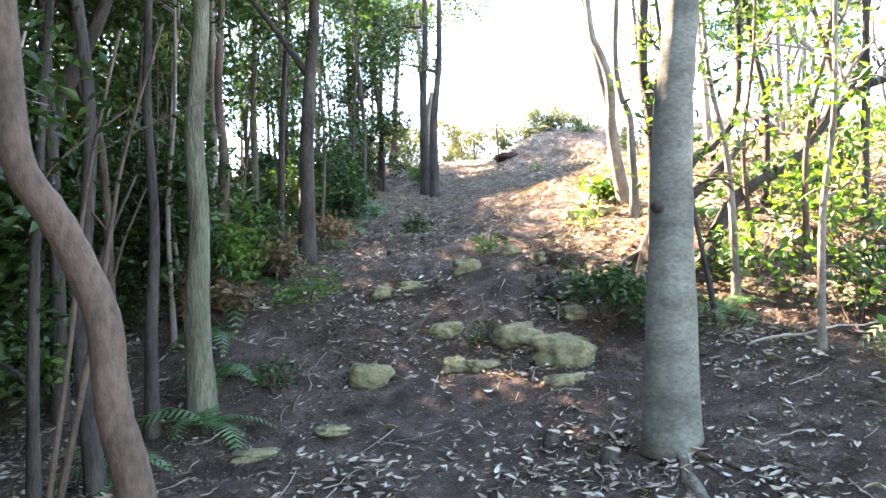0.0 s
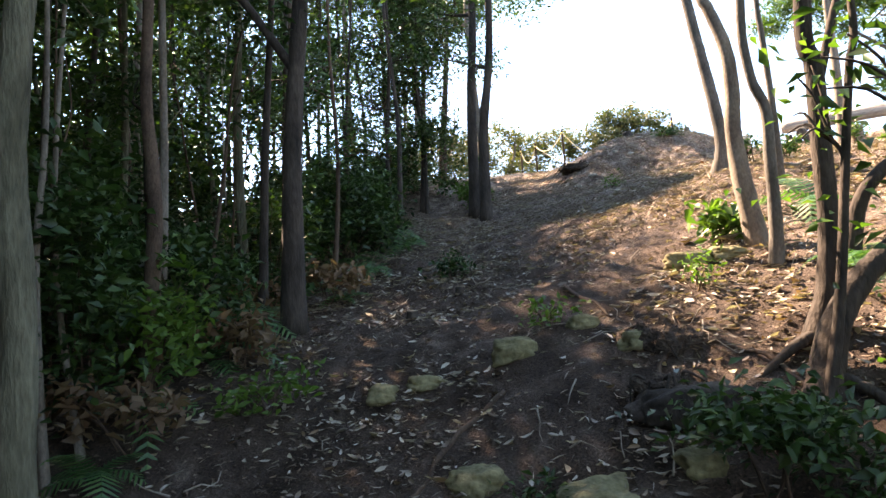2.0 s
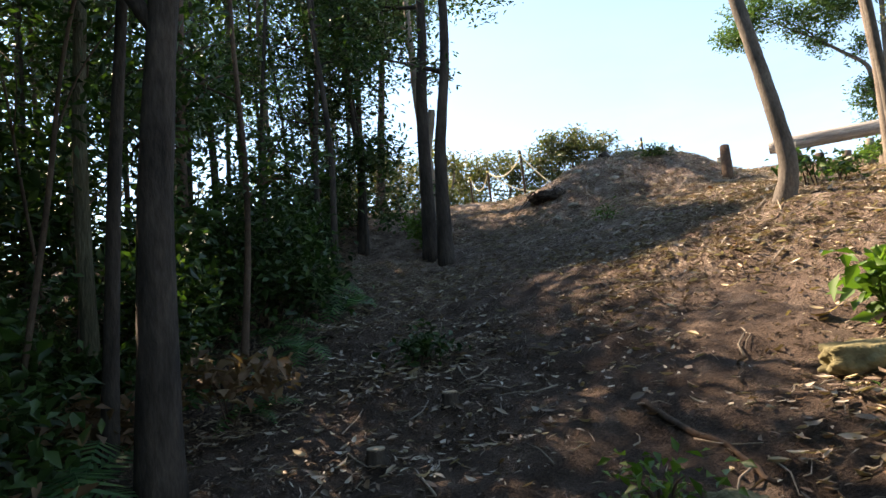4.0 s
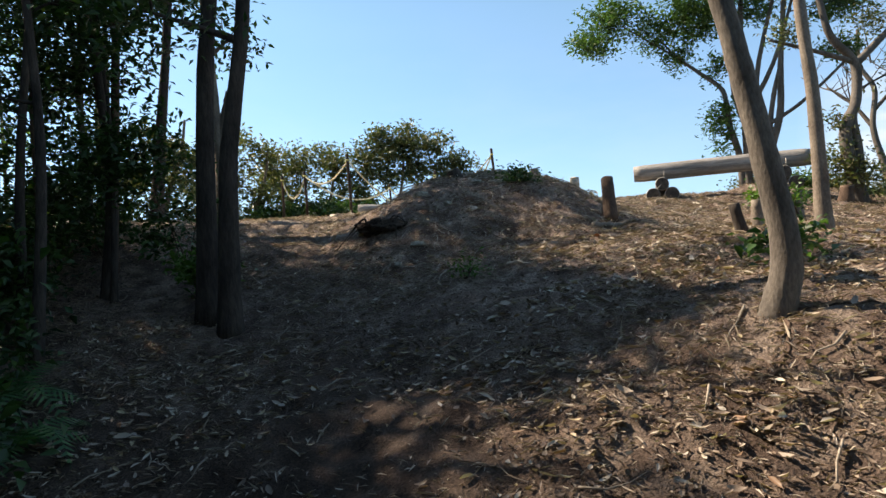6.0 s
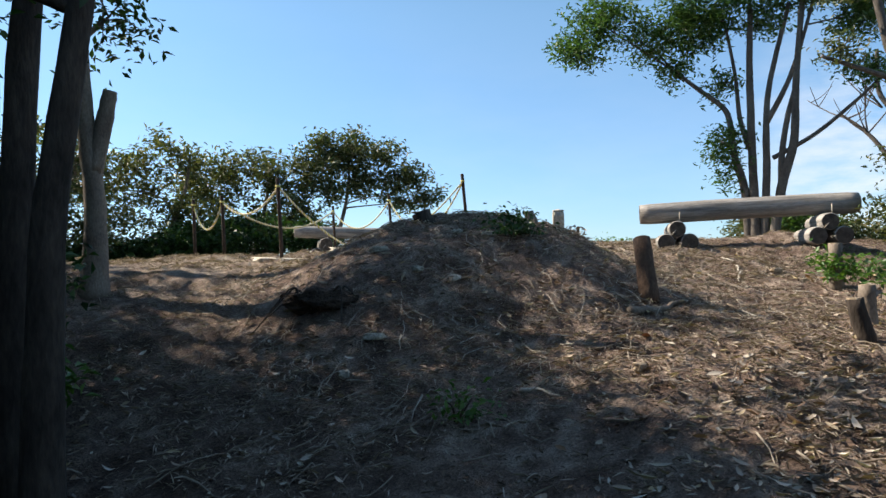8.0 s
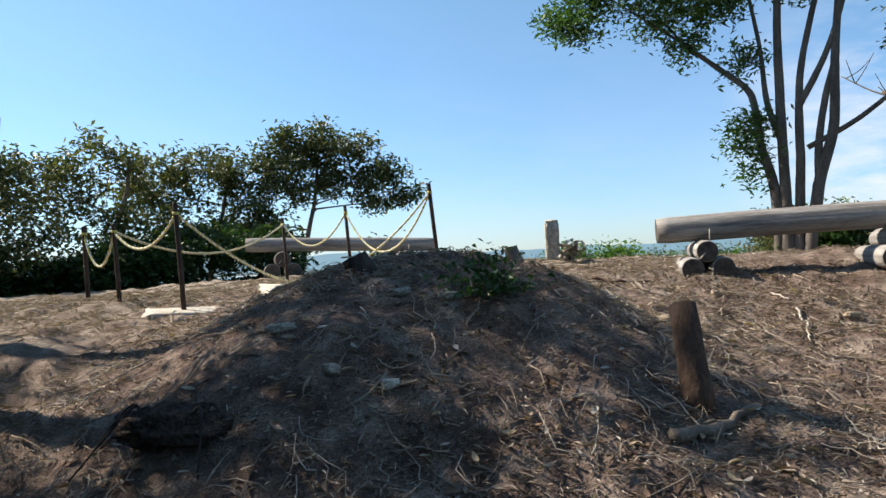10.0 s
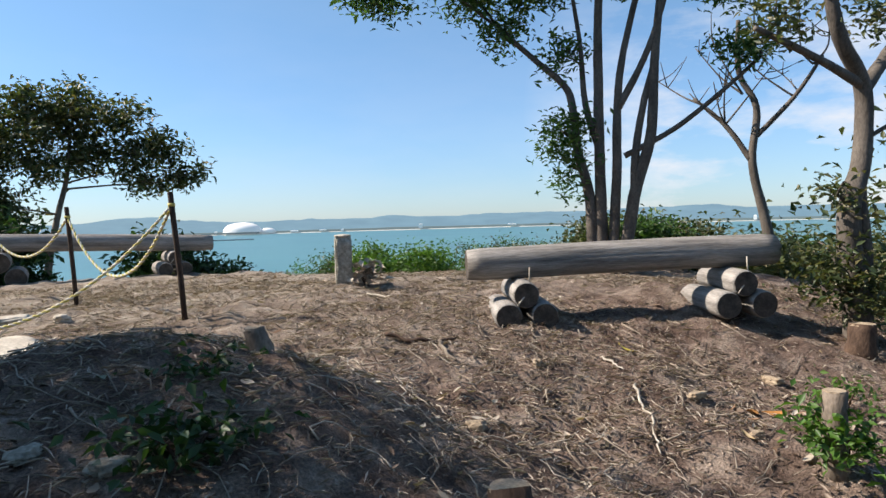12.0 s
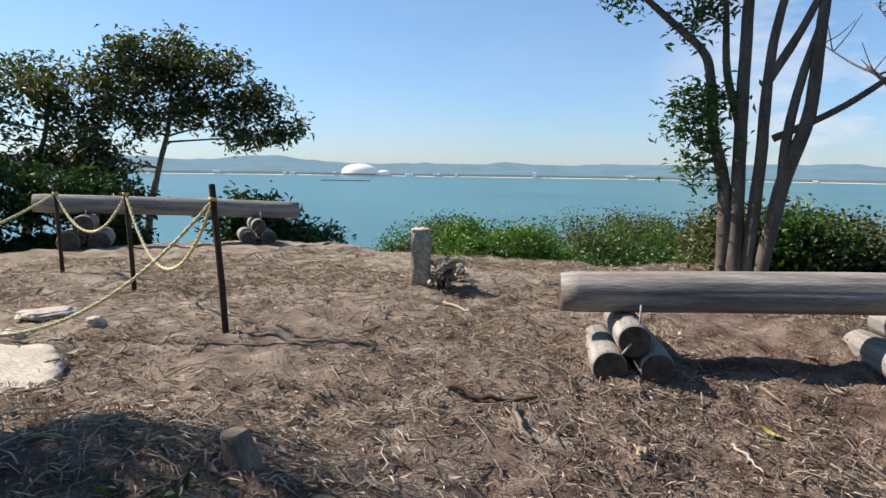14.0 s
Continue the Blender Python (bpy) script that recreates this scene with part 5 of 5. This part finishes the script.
# leaf roof over the thicket, added above the view to darken it
for i in range(9):
    for j in range(20):
        x, y = -8 + 0.7 * i + rng.uniform(-.3, .3), -4 + 0.6 * j + rng.uniform(-.3, .3)
        c = blob(x, y, gz(x, y) + rng.uniform(3.9, 5.0), 0.8, 0.45, 20)
        if not in_gap(c[0], 0.3):
            deep.append(c)
# unseen leaf masses behind the start of the path, added to block sky
for i in range(40):
    x, y = rng.uniform(-5, 7), rng.uniform(-8, -4)
    deep.append(blob(x, y, gz(x, y) + rng.uniform(0.5, 6), 1.5, 1.0, 15))
for i in range(36):
    x, y = rng.uniform(6.5, 10), rng.uniform(-3, 9.5)
    deep.append(blob(x, y, gz(x, y) + rng.uniform(0.3, 4.5), 1.2, 0.9, 12))
for i in range(120):
    x, y = rng.uniform(-8, -3.4), rng.uniform(-5, 14)
    if x > -0.9 - 0.47 * (y - 6.5):
        continue
    deep.append(blob(x, y, gz(x, y) + rng.uniform(0.2, 2.2), 0.9, 0.8, 14))
# upper leaf roof, out of view, added to keep sun off the floor
for i in range(100):
    x, y = rng.uniform(-6.5, -1.5), rng.uniform(-4, 20)
    c = blob(x, y, gz(x, y) + rng.uniform(5.2, 7.2), 1.0, 0.5, 16)
    if not in_gap(c[0], 0.7):
        deep.append(c)
pts = clumps(rs, deep, 24, 0.26)
tagged(part("far_woods_and_roof", leaf_mesh("far_woods_and_roof", rs, pts, 0.17 * rs.uniform(0.7, 1.2, len(pts)), 0.075), LEAF), "dense dark green woods deeper in the forest, with an unseen leaf roof added to block light", "woods", kind="stuff")

# ---- the tangle beside the path ----
for k, (pts, r, mat) in enumerate((
        ([(2.35, 5.74, 1.2), (2.33, 5.74, 2.2), (2.22, 5.8, 3.1), (2.2, 5.8, 4.4)], 0.03, BARK_PALE), ([(2.44, 4.71, 0.9), (2.48, 4.7, 1.7), (2.58, 4.66, 2.5), (2.6, 4.6, 3.8)], 0.026, BARK_PALE),
        ([(2.1, 5.5, 1.1), (1.98, 5.6, 1.9), (1.9, 5.6, 2.4), (1.9, 5.6, 3.8)], 0.02, BARK_DARK), ([(3.0, 5.9, 1.4), (3.05, 5.9, 2.4), (3.25, 5.8, 3.4), (3.3, 5.8, 4.6)], 0.026, BARK_BROWN),
        ([(3.3, 7.2, 1.9), (3.35, 7.2, 3.0), (3.2, 7.2, 4.0), (3.2, 7.2, 5.2)], 0.035, BARK_DARK), ([(2.8, 6.4, 1.5), (2.75, 6.4, 2.4), (2.85, 6.3, 3.4), (2.9, 6.3, 4.6)], 0.022, BARK_BROWN),
        ([(3.9, 6.6, 1.8), (4.0, 6.6, 3.0), (4.0, 6.5, 4.2), (4.1, 6.5, 5.2)], 0.04, BARK_DARK), ([(4.4, 7.8, 2.3), (4.4, 7.8, 3.4), (4.2, 7.9, 4.6), (4.2, 7.9, 5.8)], 0.04, BARK_BROWN),
        ([(3.6, 4.6, 1.0), (3.7, 4.6, 2.2), (3.9, 4.5, 3.3), (4.0, 4.5, 4.6)], 0.03, BARK_BROWN), ([(4.8, 6.0, 1.7), (4.8, 6.0, 3.0), (4.7, 6.1, 4.2), (4.7, 6.1, 5.4)], 0.04, BARK_DARK),
        ([(2.9, 3.6, 0.7), (3.0, 3.6, 1.8), (3.1, 3.5, 3.0), (3.1, 3.5, 4.4)], 0.022, BARK_BROWN), ([(5.4, 7.4, 2.2), (5.5, 7.4, 3.6), (5.4, 7.3, 5.0), (5.4, 7.3, 6.2)], 0.05, BARK_DARK))):
    t = pts[-1]
    tree("slender_tree", pts, r, r * 0.5, mat, "thin stem in the sunlit tangle beside the path",
         [blob(t[0] + 0.2, t[1], t[2] - 0.2, 0.6, 0.45, 9), blob(t[0] + 0.1, t[1] + 0.1, t[2] - 1.2, 0.45, 0.4, 6), blob(pts[1][0] + 0.15, pts[1][1], pts[1][2] + 0.2, 0.35, 0.35, 3)],
         LEAF_LIME if k % 2 else LEAF, 0.1, 18, 0.14, 400 + k, 3, group="tangle stems", sides=7)
tree("leaning_dead_tree", [(2.3, 6.3, 1.45), (2.7, 6.5, 2.0), (3.3, 6.6, 2.35), (3.9, 6.7, 2.95), (4.6, 6.8, 3.2), (5.4, 6.9, 3.4)], 0.06, 0.03, BARK_DARK, "dark dead trunk leaning across the tangle", seed=430,
     side_limbs=[([(3.3, 6.6, 2.35), (3.6, 6.5, 2.8), (3.7, 6.5, 3.5)], 0.03, 0.015), ([(3.9, 6.7, 2.95), (4.2, 6.9, 3.5), (4.3, 6.9, 4.2)], 0.03, 0.015)])
for k in range(16):
    x, y = rng.uniform(2.3, 5.2), rng.uniform(3.2, 8.6)
    a, ln = rng.uniform(0, 6.28), rng.uniform(0.5, 1.3)
    dx, dy = ln * math.cos(a) / 2, ln * math.sin(a) / 2
    stick([(x - dx, y - dy), (x + rng.uniform(-.1, .1), y), (x + dx, y + dy)], rng.uniform(0.008, 0.018), TWIG, "dry fallen branch in the undergrowth", 450 + k, lift=0.04, group="dry branches")

# shrubs and ferns
shrub("evergreen_shrub", 1.35, 5.75, 0.38, 0.42, 900, LEAF, "glossy dark green shrub beside the rocks", 1, 0.075)
shrub("evergreen_shrub", 1.62, 5.5, 0.26, 0.30, 420, LEAF, "glossy dark green shrub beside the rocks", 2, 0.07)
shrub("seedling", 0.30, 5.95, 0.14, 0.15, 150, LEAF, "small dark green seedling between the rocks", 3, 0.06)
shrub("seedling", 0.50, 7.5, 0.12, 0.16, 150, LEAF_LIME, "bright green seedling on the path", 4, 0.06)
shrub("grass_tuft", 2.0, 8.45, 0.22, 0.26, 260, LEAF_LIME, "tuft of green grass in the sun", 5, 0.12)
shrub("seedling", 1.55, 7.55, 0.13, 0.16, 140, LEAF_LIME, "bright green seedling beside a rock", 6, 0.05)
shrub("seedling", -0.3, 9.9, 0.3, 0.2, 280, LEAF, "low dull green plant at the path edge", 7, 0.07)
shrub("seedling", -1.3, 5.6, 0.16, 0.2, 110, LEAF, "seedling at the thicket foot with leaves darkened for shade", 8, 0.07)
shrub("seedling", -1.25, 6.9, 0.26, 0.28, 220, LEAF_LIME, "bright green seedlings at the thicket foot", 9, 0.08)
shrub("stump_regrowth", 5.86, 14.30, 0.13, 0.26, 420, LEAF_LIME, "leafy green regrowth round a thin stump", 10, 0.06)
shrub("mound_shrub", 3.15, 15.05, 0.17, 0.09, 280, LEAF, "low dark green plant on the mound", 11, 0.06)
shrub("mound_shrub", 3.4, 15.5, 0.12, 0.05, 100, LEAF, "low dark green plant on the mound", 12, 0.05)
shrub("fresh_shoots", 5.5, 13.45, 0.26, 0.35, 260, LEAF_SUN, "fresh green shoots round a stump", 13, 0.07)
shrub("fresh_shoots", 3.1, 10.95, 0.16, 0.3, 150, LEAF_SUN, "fresh yellow-green shoots beside the leaning trunk", 14, 0.09)
shrub("fresh_shoots", 3.75, 11.6, 0.2, 0.25, 200, LEAF_SUN, "fresh green shoots on the slope", 15, 0.08)
shrub("dry_grass", 5.98, 18.78, 0.16, 0.2, 160, STRAW, "clump of dry grass beside the boundary stone", 16, 0.1)
shrub("understorey_shrub", -0.25, 14.4, 0.35, 0.55, 420, LEAF_LIME, "bright green shrub at the foot of the paired trunks", 19, 0.09)
shrub("understorey_shrub", -0.5, 15.4, 0.45, 0.8, 520, LEAF, "leafy green shrub at the forest corner", 20, 0.09)
shrub("seedling", 1.9, 13.2, 0.12, 0.12, 120, LEAF_LIME, "small green seedling on the bare slope", 17, 0.05)
shrub("seedling", 6.6, 14.6, 0.16, 0.2, 130, LEAF_LIME, "small green seedling near a stump", 18, 0.05)
for k in range(24):
    y = rng.uniform(0.5, 16)
    x = float(np.interp(y, EDGE_Y, EDGE_X)) - rng.uniform(0.1, 1.8)
    w, h = rng.uniform(0.35, 0.7), rng.uniform(0.5, 1.1)
    if 3.5 < y < 6.6 and x > -2.7:
        continue
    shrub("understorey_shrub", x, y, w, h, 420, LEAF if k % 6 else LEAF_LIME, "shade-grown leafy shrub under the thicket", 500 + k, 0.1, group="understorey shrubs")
for k in range(34):
    y = 3.5 + 13.5 * k / 34 + rng.uniform(-.3, .3)
    x = float(np.interp(y, EDGE_Y, EDGE_X)) - 0.5 - rng.uniform(0, 2.2)
    x -= 0.9 if y < 5.8 else 0
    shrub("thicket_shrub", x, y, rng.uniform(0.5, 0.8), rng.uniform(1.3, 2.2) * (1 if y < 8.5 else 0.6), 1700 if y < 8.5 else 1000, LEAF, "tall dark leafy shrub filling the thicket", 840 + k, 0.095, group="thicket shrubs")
for k in range(16):
    x, y = rng.uniform(2.5, 5.5), rng.uniform(3.2, 9.2)
    shrub("understorey_shrub", x, y, rng.uniform(0.3, 0.6), rng.uniform(0.35, 0.8), 240, LEAF_LIME if k % 2 else LEAF, "sunlit leafy shrub in the tangle", 540 + k, 0.09, group="tangle shrubs")
for k in range(14):
    x, y = -1.2 - rng.random() * 0.9 + 0.05 * k, 4.5 + k * 0.62
    x = float(np.interp(y, EDGE_Y, EDGE_X)) + rng.uniform(-0.4, 0.3)
    fern(x, y, rng.uniform(0.7, 1.1), 600 + k)
for k in range(16):
    fern(rng.uniform(2.1, 4.2), rng.uniform(3.3, 8.4), rng.uniform(0.5, 0.85), 630 + k, "sunlit green fern in the tangle beside the path")
fern(2.85, 8.7, 1.2, 660, "sunlit yellow-green fern by the slope trees")

for k, (x, y) in enumerate(((-1.7, 7.6), (-1.9, 8.7), (-1.5, 9.3), (-2.0, 6.6))):
    shrub("dry_fern", x, y, 0.35, 0.4, 260, DRY_FERN, "withered brown fern at the thicket foot", 560 + k, 0.11, group="withered ferns")

# scrub on the seaward slope
for k in range(94):
    if k >= 84:
        x, y = 10.4 + rng.uniform(0, 3.0), 17.2 + rng.uniform(0, 3.6)
        top = rng.uniform(4.3, 4.9)
    elif k < 60:
        x = 8.9 + 8.9 * rng.random()
        y = 22.0 + rng.uniform(0, 5) + 0.25 * max(0, 10 - x)
        top = rng.uniform(3.5, 4.35) + 0.10 * max(0, x - 9)
    else:
        x, y = 9.9 + rng.uniform(0, 3.6), 10.5 + rng.uniform(0, 4.8)
        top = rng.uniform(4.1, 5.0)
    z = gz(x, y)
    h = max(0.7, top - z)
    shrub("coastal_shrub", x, y, rng.uniform(0.8, 1.3), h, 5200, (LEAF_SUN, LEAF_BLUE, LEAF_BLUE, LEAF_LIME)[k % 4], "dense rounded shrub on the seaward slope", 700 + k, 0.08, group="coastal scrub")
for k in range(9):
    x, y = 9.3 + rng.uniform(-0.3, 1.4), 12.6 + 0.36 * k
    shrub("coastal_shrub", x, y, rng.uniform(0.6, 0.9), rng.uniform(4.3, 4.8) - gz(x, y), 4200, (LEAF_LIME, LEAF_SUN, LEAF_BLUE)[k % 3], "dense bright scrub at the edge of the hilltop", 800 + k, 0.065, group="coastal scrub")
rs = np.random.RandomState(9)
slope = []
for i in range(90):
    x, y = rng.uniform(-14, 34), rng.uniform(34, 56)
    slope.append(blob(x, y, gz(x, y) + rng.uniform(0.5, 2.2), 2.2, 1.2, 16))
for i in range(50):
    x, y = rng.uniform(14.5, 26), rng.uniform(4, 27)
    slope.append(blob(x, y, gz(x, y) + rng.uniform(0.5, 3.2), 2.0, 1.4, 16))
pts = clumps(rs, slope, 22, 0.35)
tagged(part("slope_woods", leaf_mesh("slope_woods", rs, pts, 0.24 * rs.uniform(0.7, 1.2, len(pts)), 0.11), LEAF_BLUE), "low woods running down to the sea", "woods", kind="stuff")


# ---- litter on the ground ----
def scatter(rs, n, density):
    """n places on the ground, kept by a density from 0 to 1."""
    x, y = rs.uniform(-4.5, 9.5, n * 3), rs.uniform(-2.5, 22.5, n * 3)
    keep = rs.rand(n * 3) < density(x, y)
    return x[keep][:n], y[keep][:n]


def dry_leaf_mesh(name, rs, x, y, length, width, lift):
    """Curled fallen leaves on the ground: six corners and a raised, bent blade each."""
    n = len(x)
    a = rs.uniform(0, 2 * np.pi, n)
    d = np.stack((np.cos(a), np.sin(a), rs.normal(size=n) * 0.22), 1)
    d = unit(d)
    up0 = np.stack((rs.normal(size=n) * 0.4, rs.normal(size=n) * 0.4, np.ones(n)), 1)
    s = unit(np.cross(d, up0))
    up = np.cross(s, d)
    c = np.stack((x, y, surf(x, y) + lift), 1)
    L, W = length[:, None], width[:, None]
    curl, fold = rs.uniform(-0.05, 0.28, n)[:, None] * L, rs.uniform(-0.1, 0.45, n)[:, None] * W
    base, tip = c - d * L * 0.5 + up * curl * 0.6, c + d * L * 0.5 + up * curl
    mid0, mid1 = c - d * L * 0.16, c + d * L * 0.2
    r0, l0 = mid0 + s * W * 0.46 + up * fold, mid0 - s * W * 0.46 + up * fold
    r1, l1 = mid1 + s * W * 0.4 + up * (fold + curl * 0.2), mid1 - s * W * 0.4 + up * (fold + curl * 0.2)
    v = np.stack((base, r0, r1, tip, l1, l0, mid0, mid1), 1).reshape(-1, 3)
    k = np.arange(n)[:, None] * 8
    tri = [(0, 1, 6), (1, 2, 7), (1, 7, 6), (2, 3, 7), (3, 4, 7), (4, 5, 6), (4, 6, 7), (5, 0, 6)]
    return quick_mesh(name, v, np.concatenate([k + q for q in tri], 1).reshape(-1, 3))


rs = np.random.RandomState(12)
trail = lambda x, y: 1 - 0.75 * np.exp(-((x - 0.35 - 0.02 * y) / 0.4) ** 2) * (y > 6.0)
x, y = scatter(rs, 80000, lambda x, y: np.clip(1.2 - (y - 10) / 6, 0.05, 1) * np.clip(0.6 + 0.9 * vnoise(x, y, 0.9, 51), 0.1, 1) * np.where(x > 7, 0.3, 1) * trail(x, y))
ln = rs.uniform(0.015, 0.045, len(x))
d = rs.normal(size=(len(x), 3)) * (1, 1, 0.28)
tagged(part("leaf_crumbs", leaf_mesh("leaf_crumbs", rs, np.stack((x, y, surf(x, y) + 0.008 + 0.01 * rs.rand(len(x))), 1), ln, ln * rs.uniform(0.3, 0.6, len(x)), 0.8, d, 0.3), LITTER_DARK),
       "dark brown crumbled leaves over the forest floor", "leaf litter", kind="stuff")
x, y = scatter(rs, 42000, lambda x, y: np.clip(1.15 - (y - 10.5) / 5, np.where((y < 16) & (x < 4.5), 0.10, 0.03), 1) * np.clip(0.55 + 1.1 * vnoise(x, y, 0.7, 53), 0.08, 1) * np.where(x > 7, 0.3, 1) * trail(x, y))
ln = rs.uniform(0.035, 0.082, len(x)) * (1 + 0.3 * (rs.rand(len(x)) < 0.15))
tagged(part("leaf_litter", dry_leaf_mesh("leaf_litter", rs, x, y, ln, ln * rs.uniform(0.24, 0.42, len(x)), 0.012 + 0.016 * rs.rand(len(x))), LITTER, smooth=False),
       "dry pale and brown curled fallen leaves over the forest floor", "leaf litter", kind="stuff")
x, y = scatter(rs, 140000, lambda x, y: np.clip((y - 8) / 7 + 0.6 * np.clip(x - 1, 0, 1) * np.clip(y - 6.5, 0, 1), 0.10, 1) * np.clip(0.6 + 0.9 * vnoise(x, y, 0.8, 52), 0.08, 1))
ln = rs.uniform(0.02, 0.085, len(x)) * (1 + (rs.rand(len(x)) < 0.08))
d = rs.normal(size=(len(x), 3)) * (1, 1, 0.3)
tagged(part("straw_litter", leaf_mesh("straw_litter", rs, np.stack((x, y, surf(x, y) + 0.008 + 0.014 * rs.rand(len(x))), 1), ln, rs.uniform(0.003, 0.010, len(x)), 0.8, d, 0.4), STRAW),
       "chopped dry stalks and bark mulch on the hilltop", "mulch", kind="stuff")
bm = bmesh.new()
rng = random.Random(91)
for k in range(1100):
    x, y = rng.uniform(-2.5, 8.5), rng.uniform(1.5, 20)
    a, ln = rng.uniform(0, 6.28), rng.uniform(0.08, 0.32)
    q = [Vector((x + math.cos(a) * ln * t + rng.uniform(-.02, .02), y + math.sin(a) * ln * t + rng.uniform(-.02, .02), 0)) for t in (0, 0.33, 0.66, 1)]
    for p in q:
        p.z = gz(p.x, p.y) + 0.008 + rng.uniform(0, 0.02)
    tube(bm, q, taper(4, rng.uniform(0.003, 0.007), 0.002), 5, 0.1, rng)
for k in range(620):
    x, y = rng.uniform(1.0, 6.5), rng.uniform(12.8, 17)
    a, ln = rng.uniform(0, 6.28), rng.uniform(0.1, 0.34)
    bend = rng.uniform(-1.2, 1.2)
    q = [Vector((x + math.cos(a + bend * t) * ln * t, y + math.sin(a + bend * t) * ln * t, 0)) for t in (0, 0.25, 0.5, 0.75, 1)]
    for p in q:
        p.z = gz(p.x, p.y) + 0.008 + rng.uniform(0, 0.03)
    tube(bm, q, taper(5, rng.uniform(0.0025, 0.0045), 0.0015), 5, 0.1, rng)
pale = bmesh.new()
for k in range(280):
    x, y = rng.uniform(1.0, 5.2), rng.uniform(13.4, 16.6)
    a, ln = rng.uniform(0, 6.28), rng.uniform(0.05, 0.26)
    bend, kink = rng.uniform(-1.6, 1.6), rng.uniform(-.03, .03)
    q = [Vector((x + math.cos(a + bend * t) * ln * t + kink * (t in (0.25, 0.75)), y + math.sin(a + bend * t) * ln * t, 0)) for t in (0, 0.25, 0.5, 0.75, 1)]
    rise = rng.uniform(0, 0.05)
    for i, p in enumerate(q):
        p.z = gz(p.x, p.y) + 0.01 + rise * i / 4
    tube(pale, q, taper(5, rng.uniform(0.0025, 0.0045), 0.0015), 5, 0.15, rng)
tagged(part("rootlet_litter", pale, PALE_STICK), "bleached torn rootlets sticking out of the dark mound", "rootlets", kind="stuff")
tagged(part("twig_litter", bm, TWIG), "thin pale twigs and rootlets scattered on the ground", "twigs", kind="stuff")
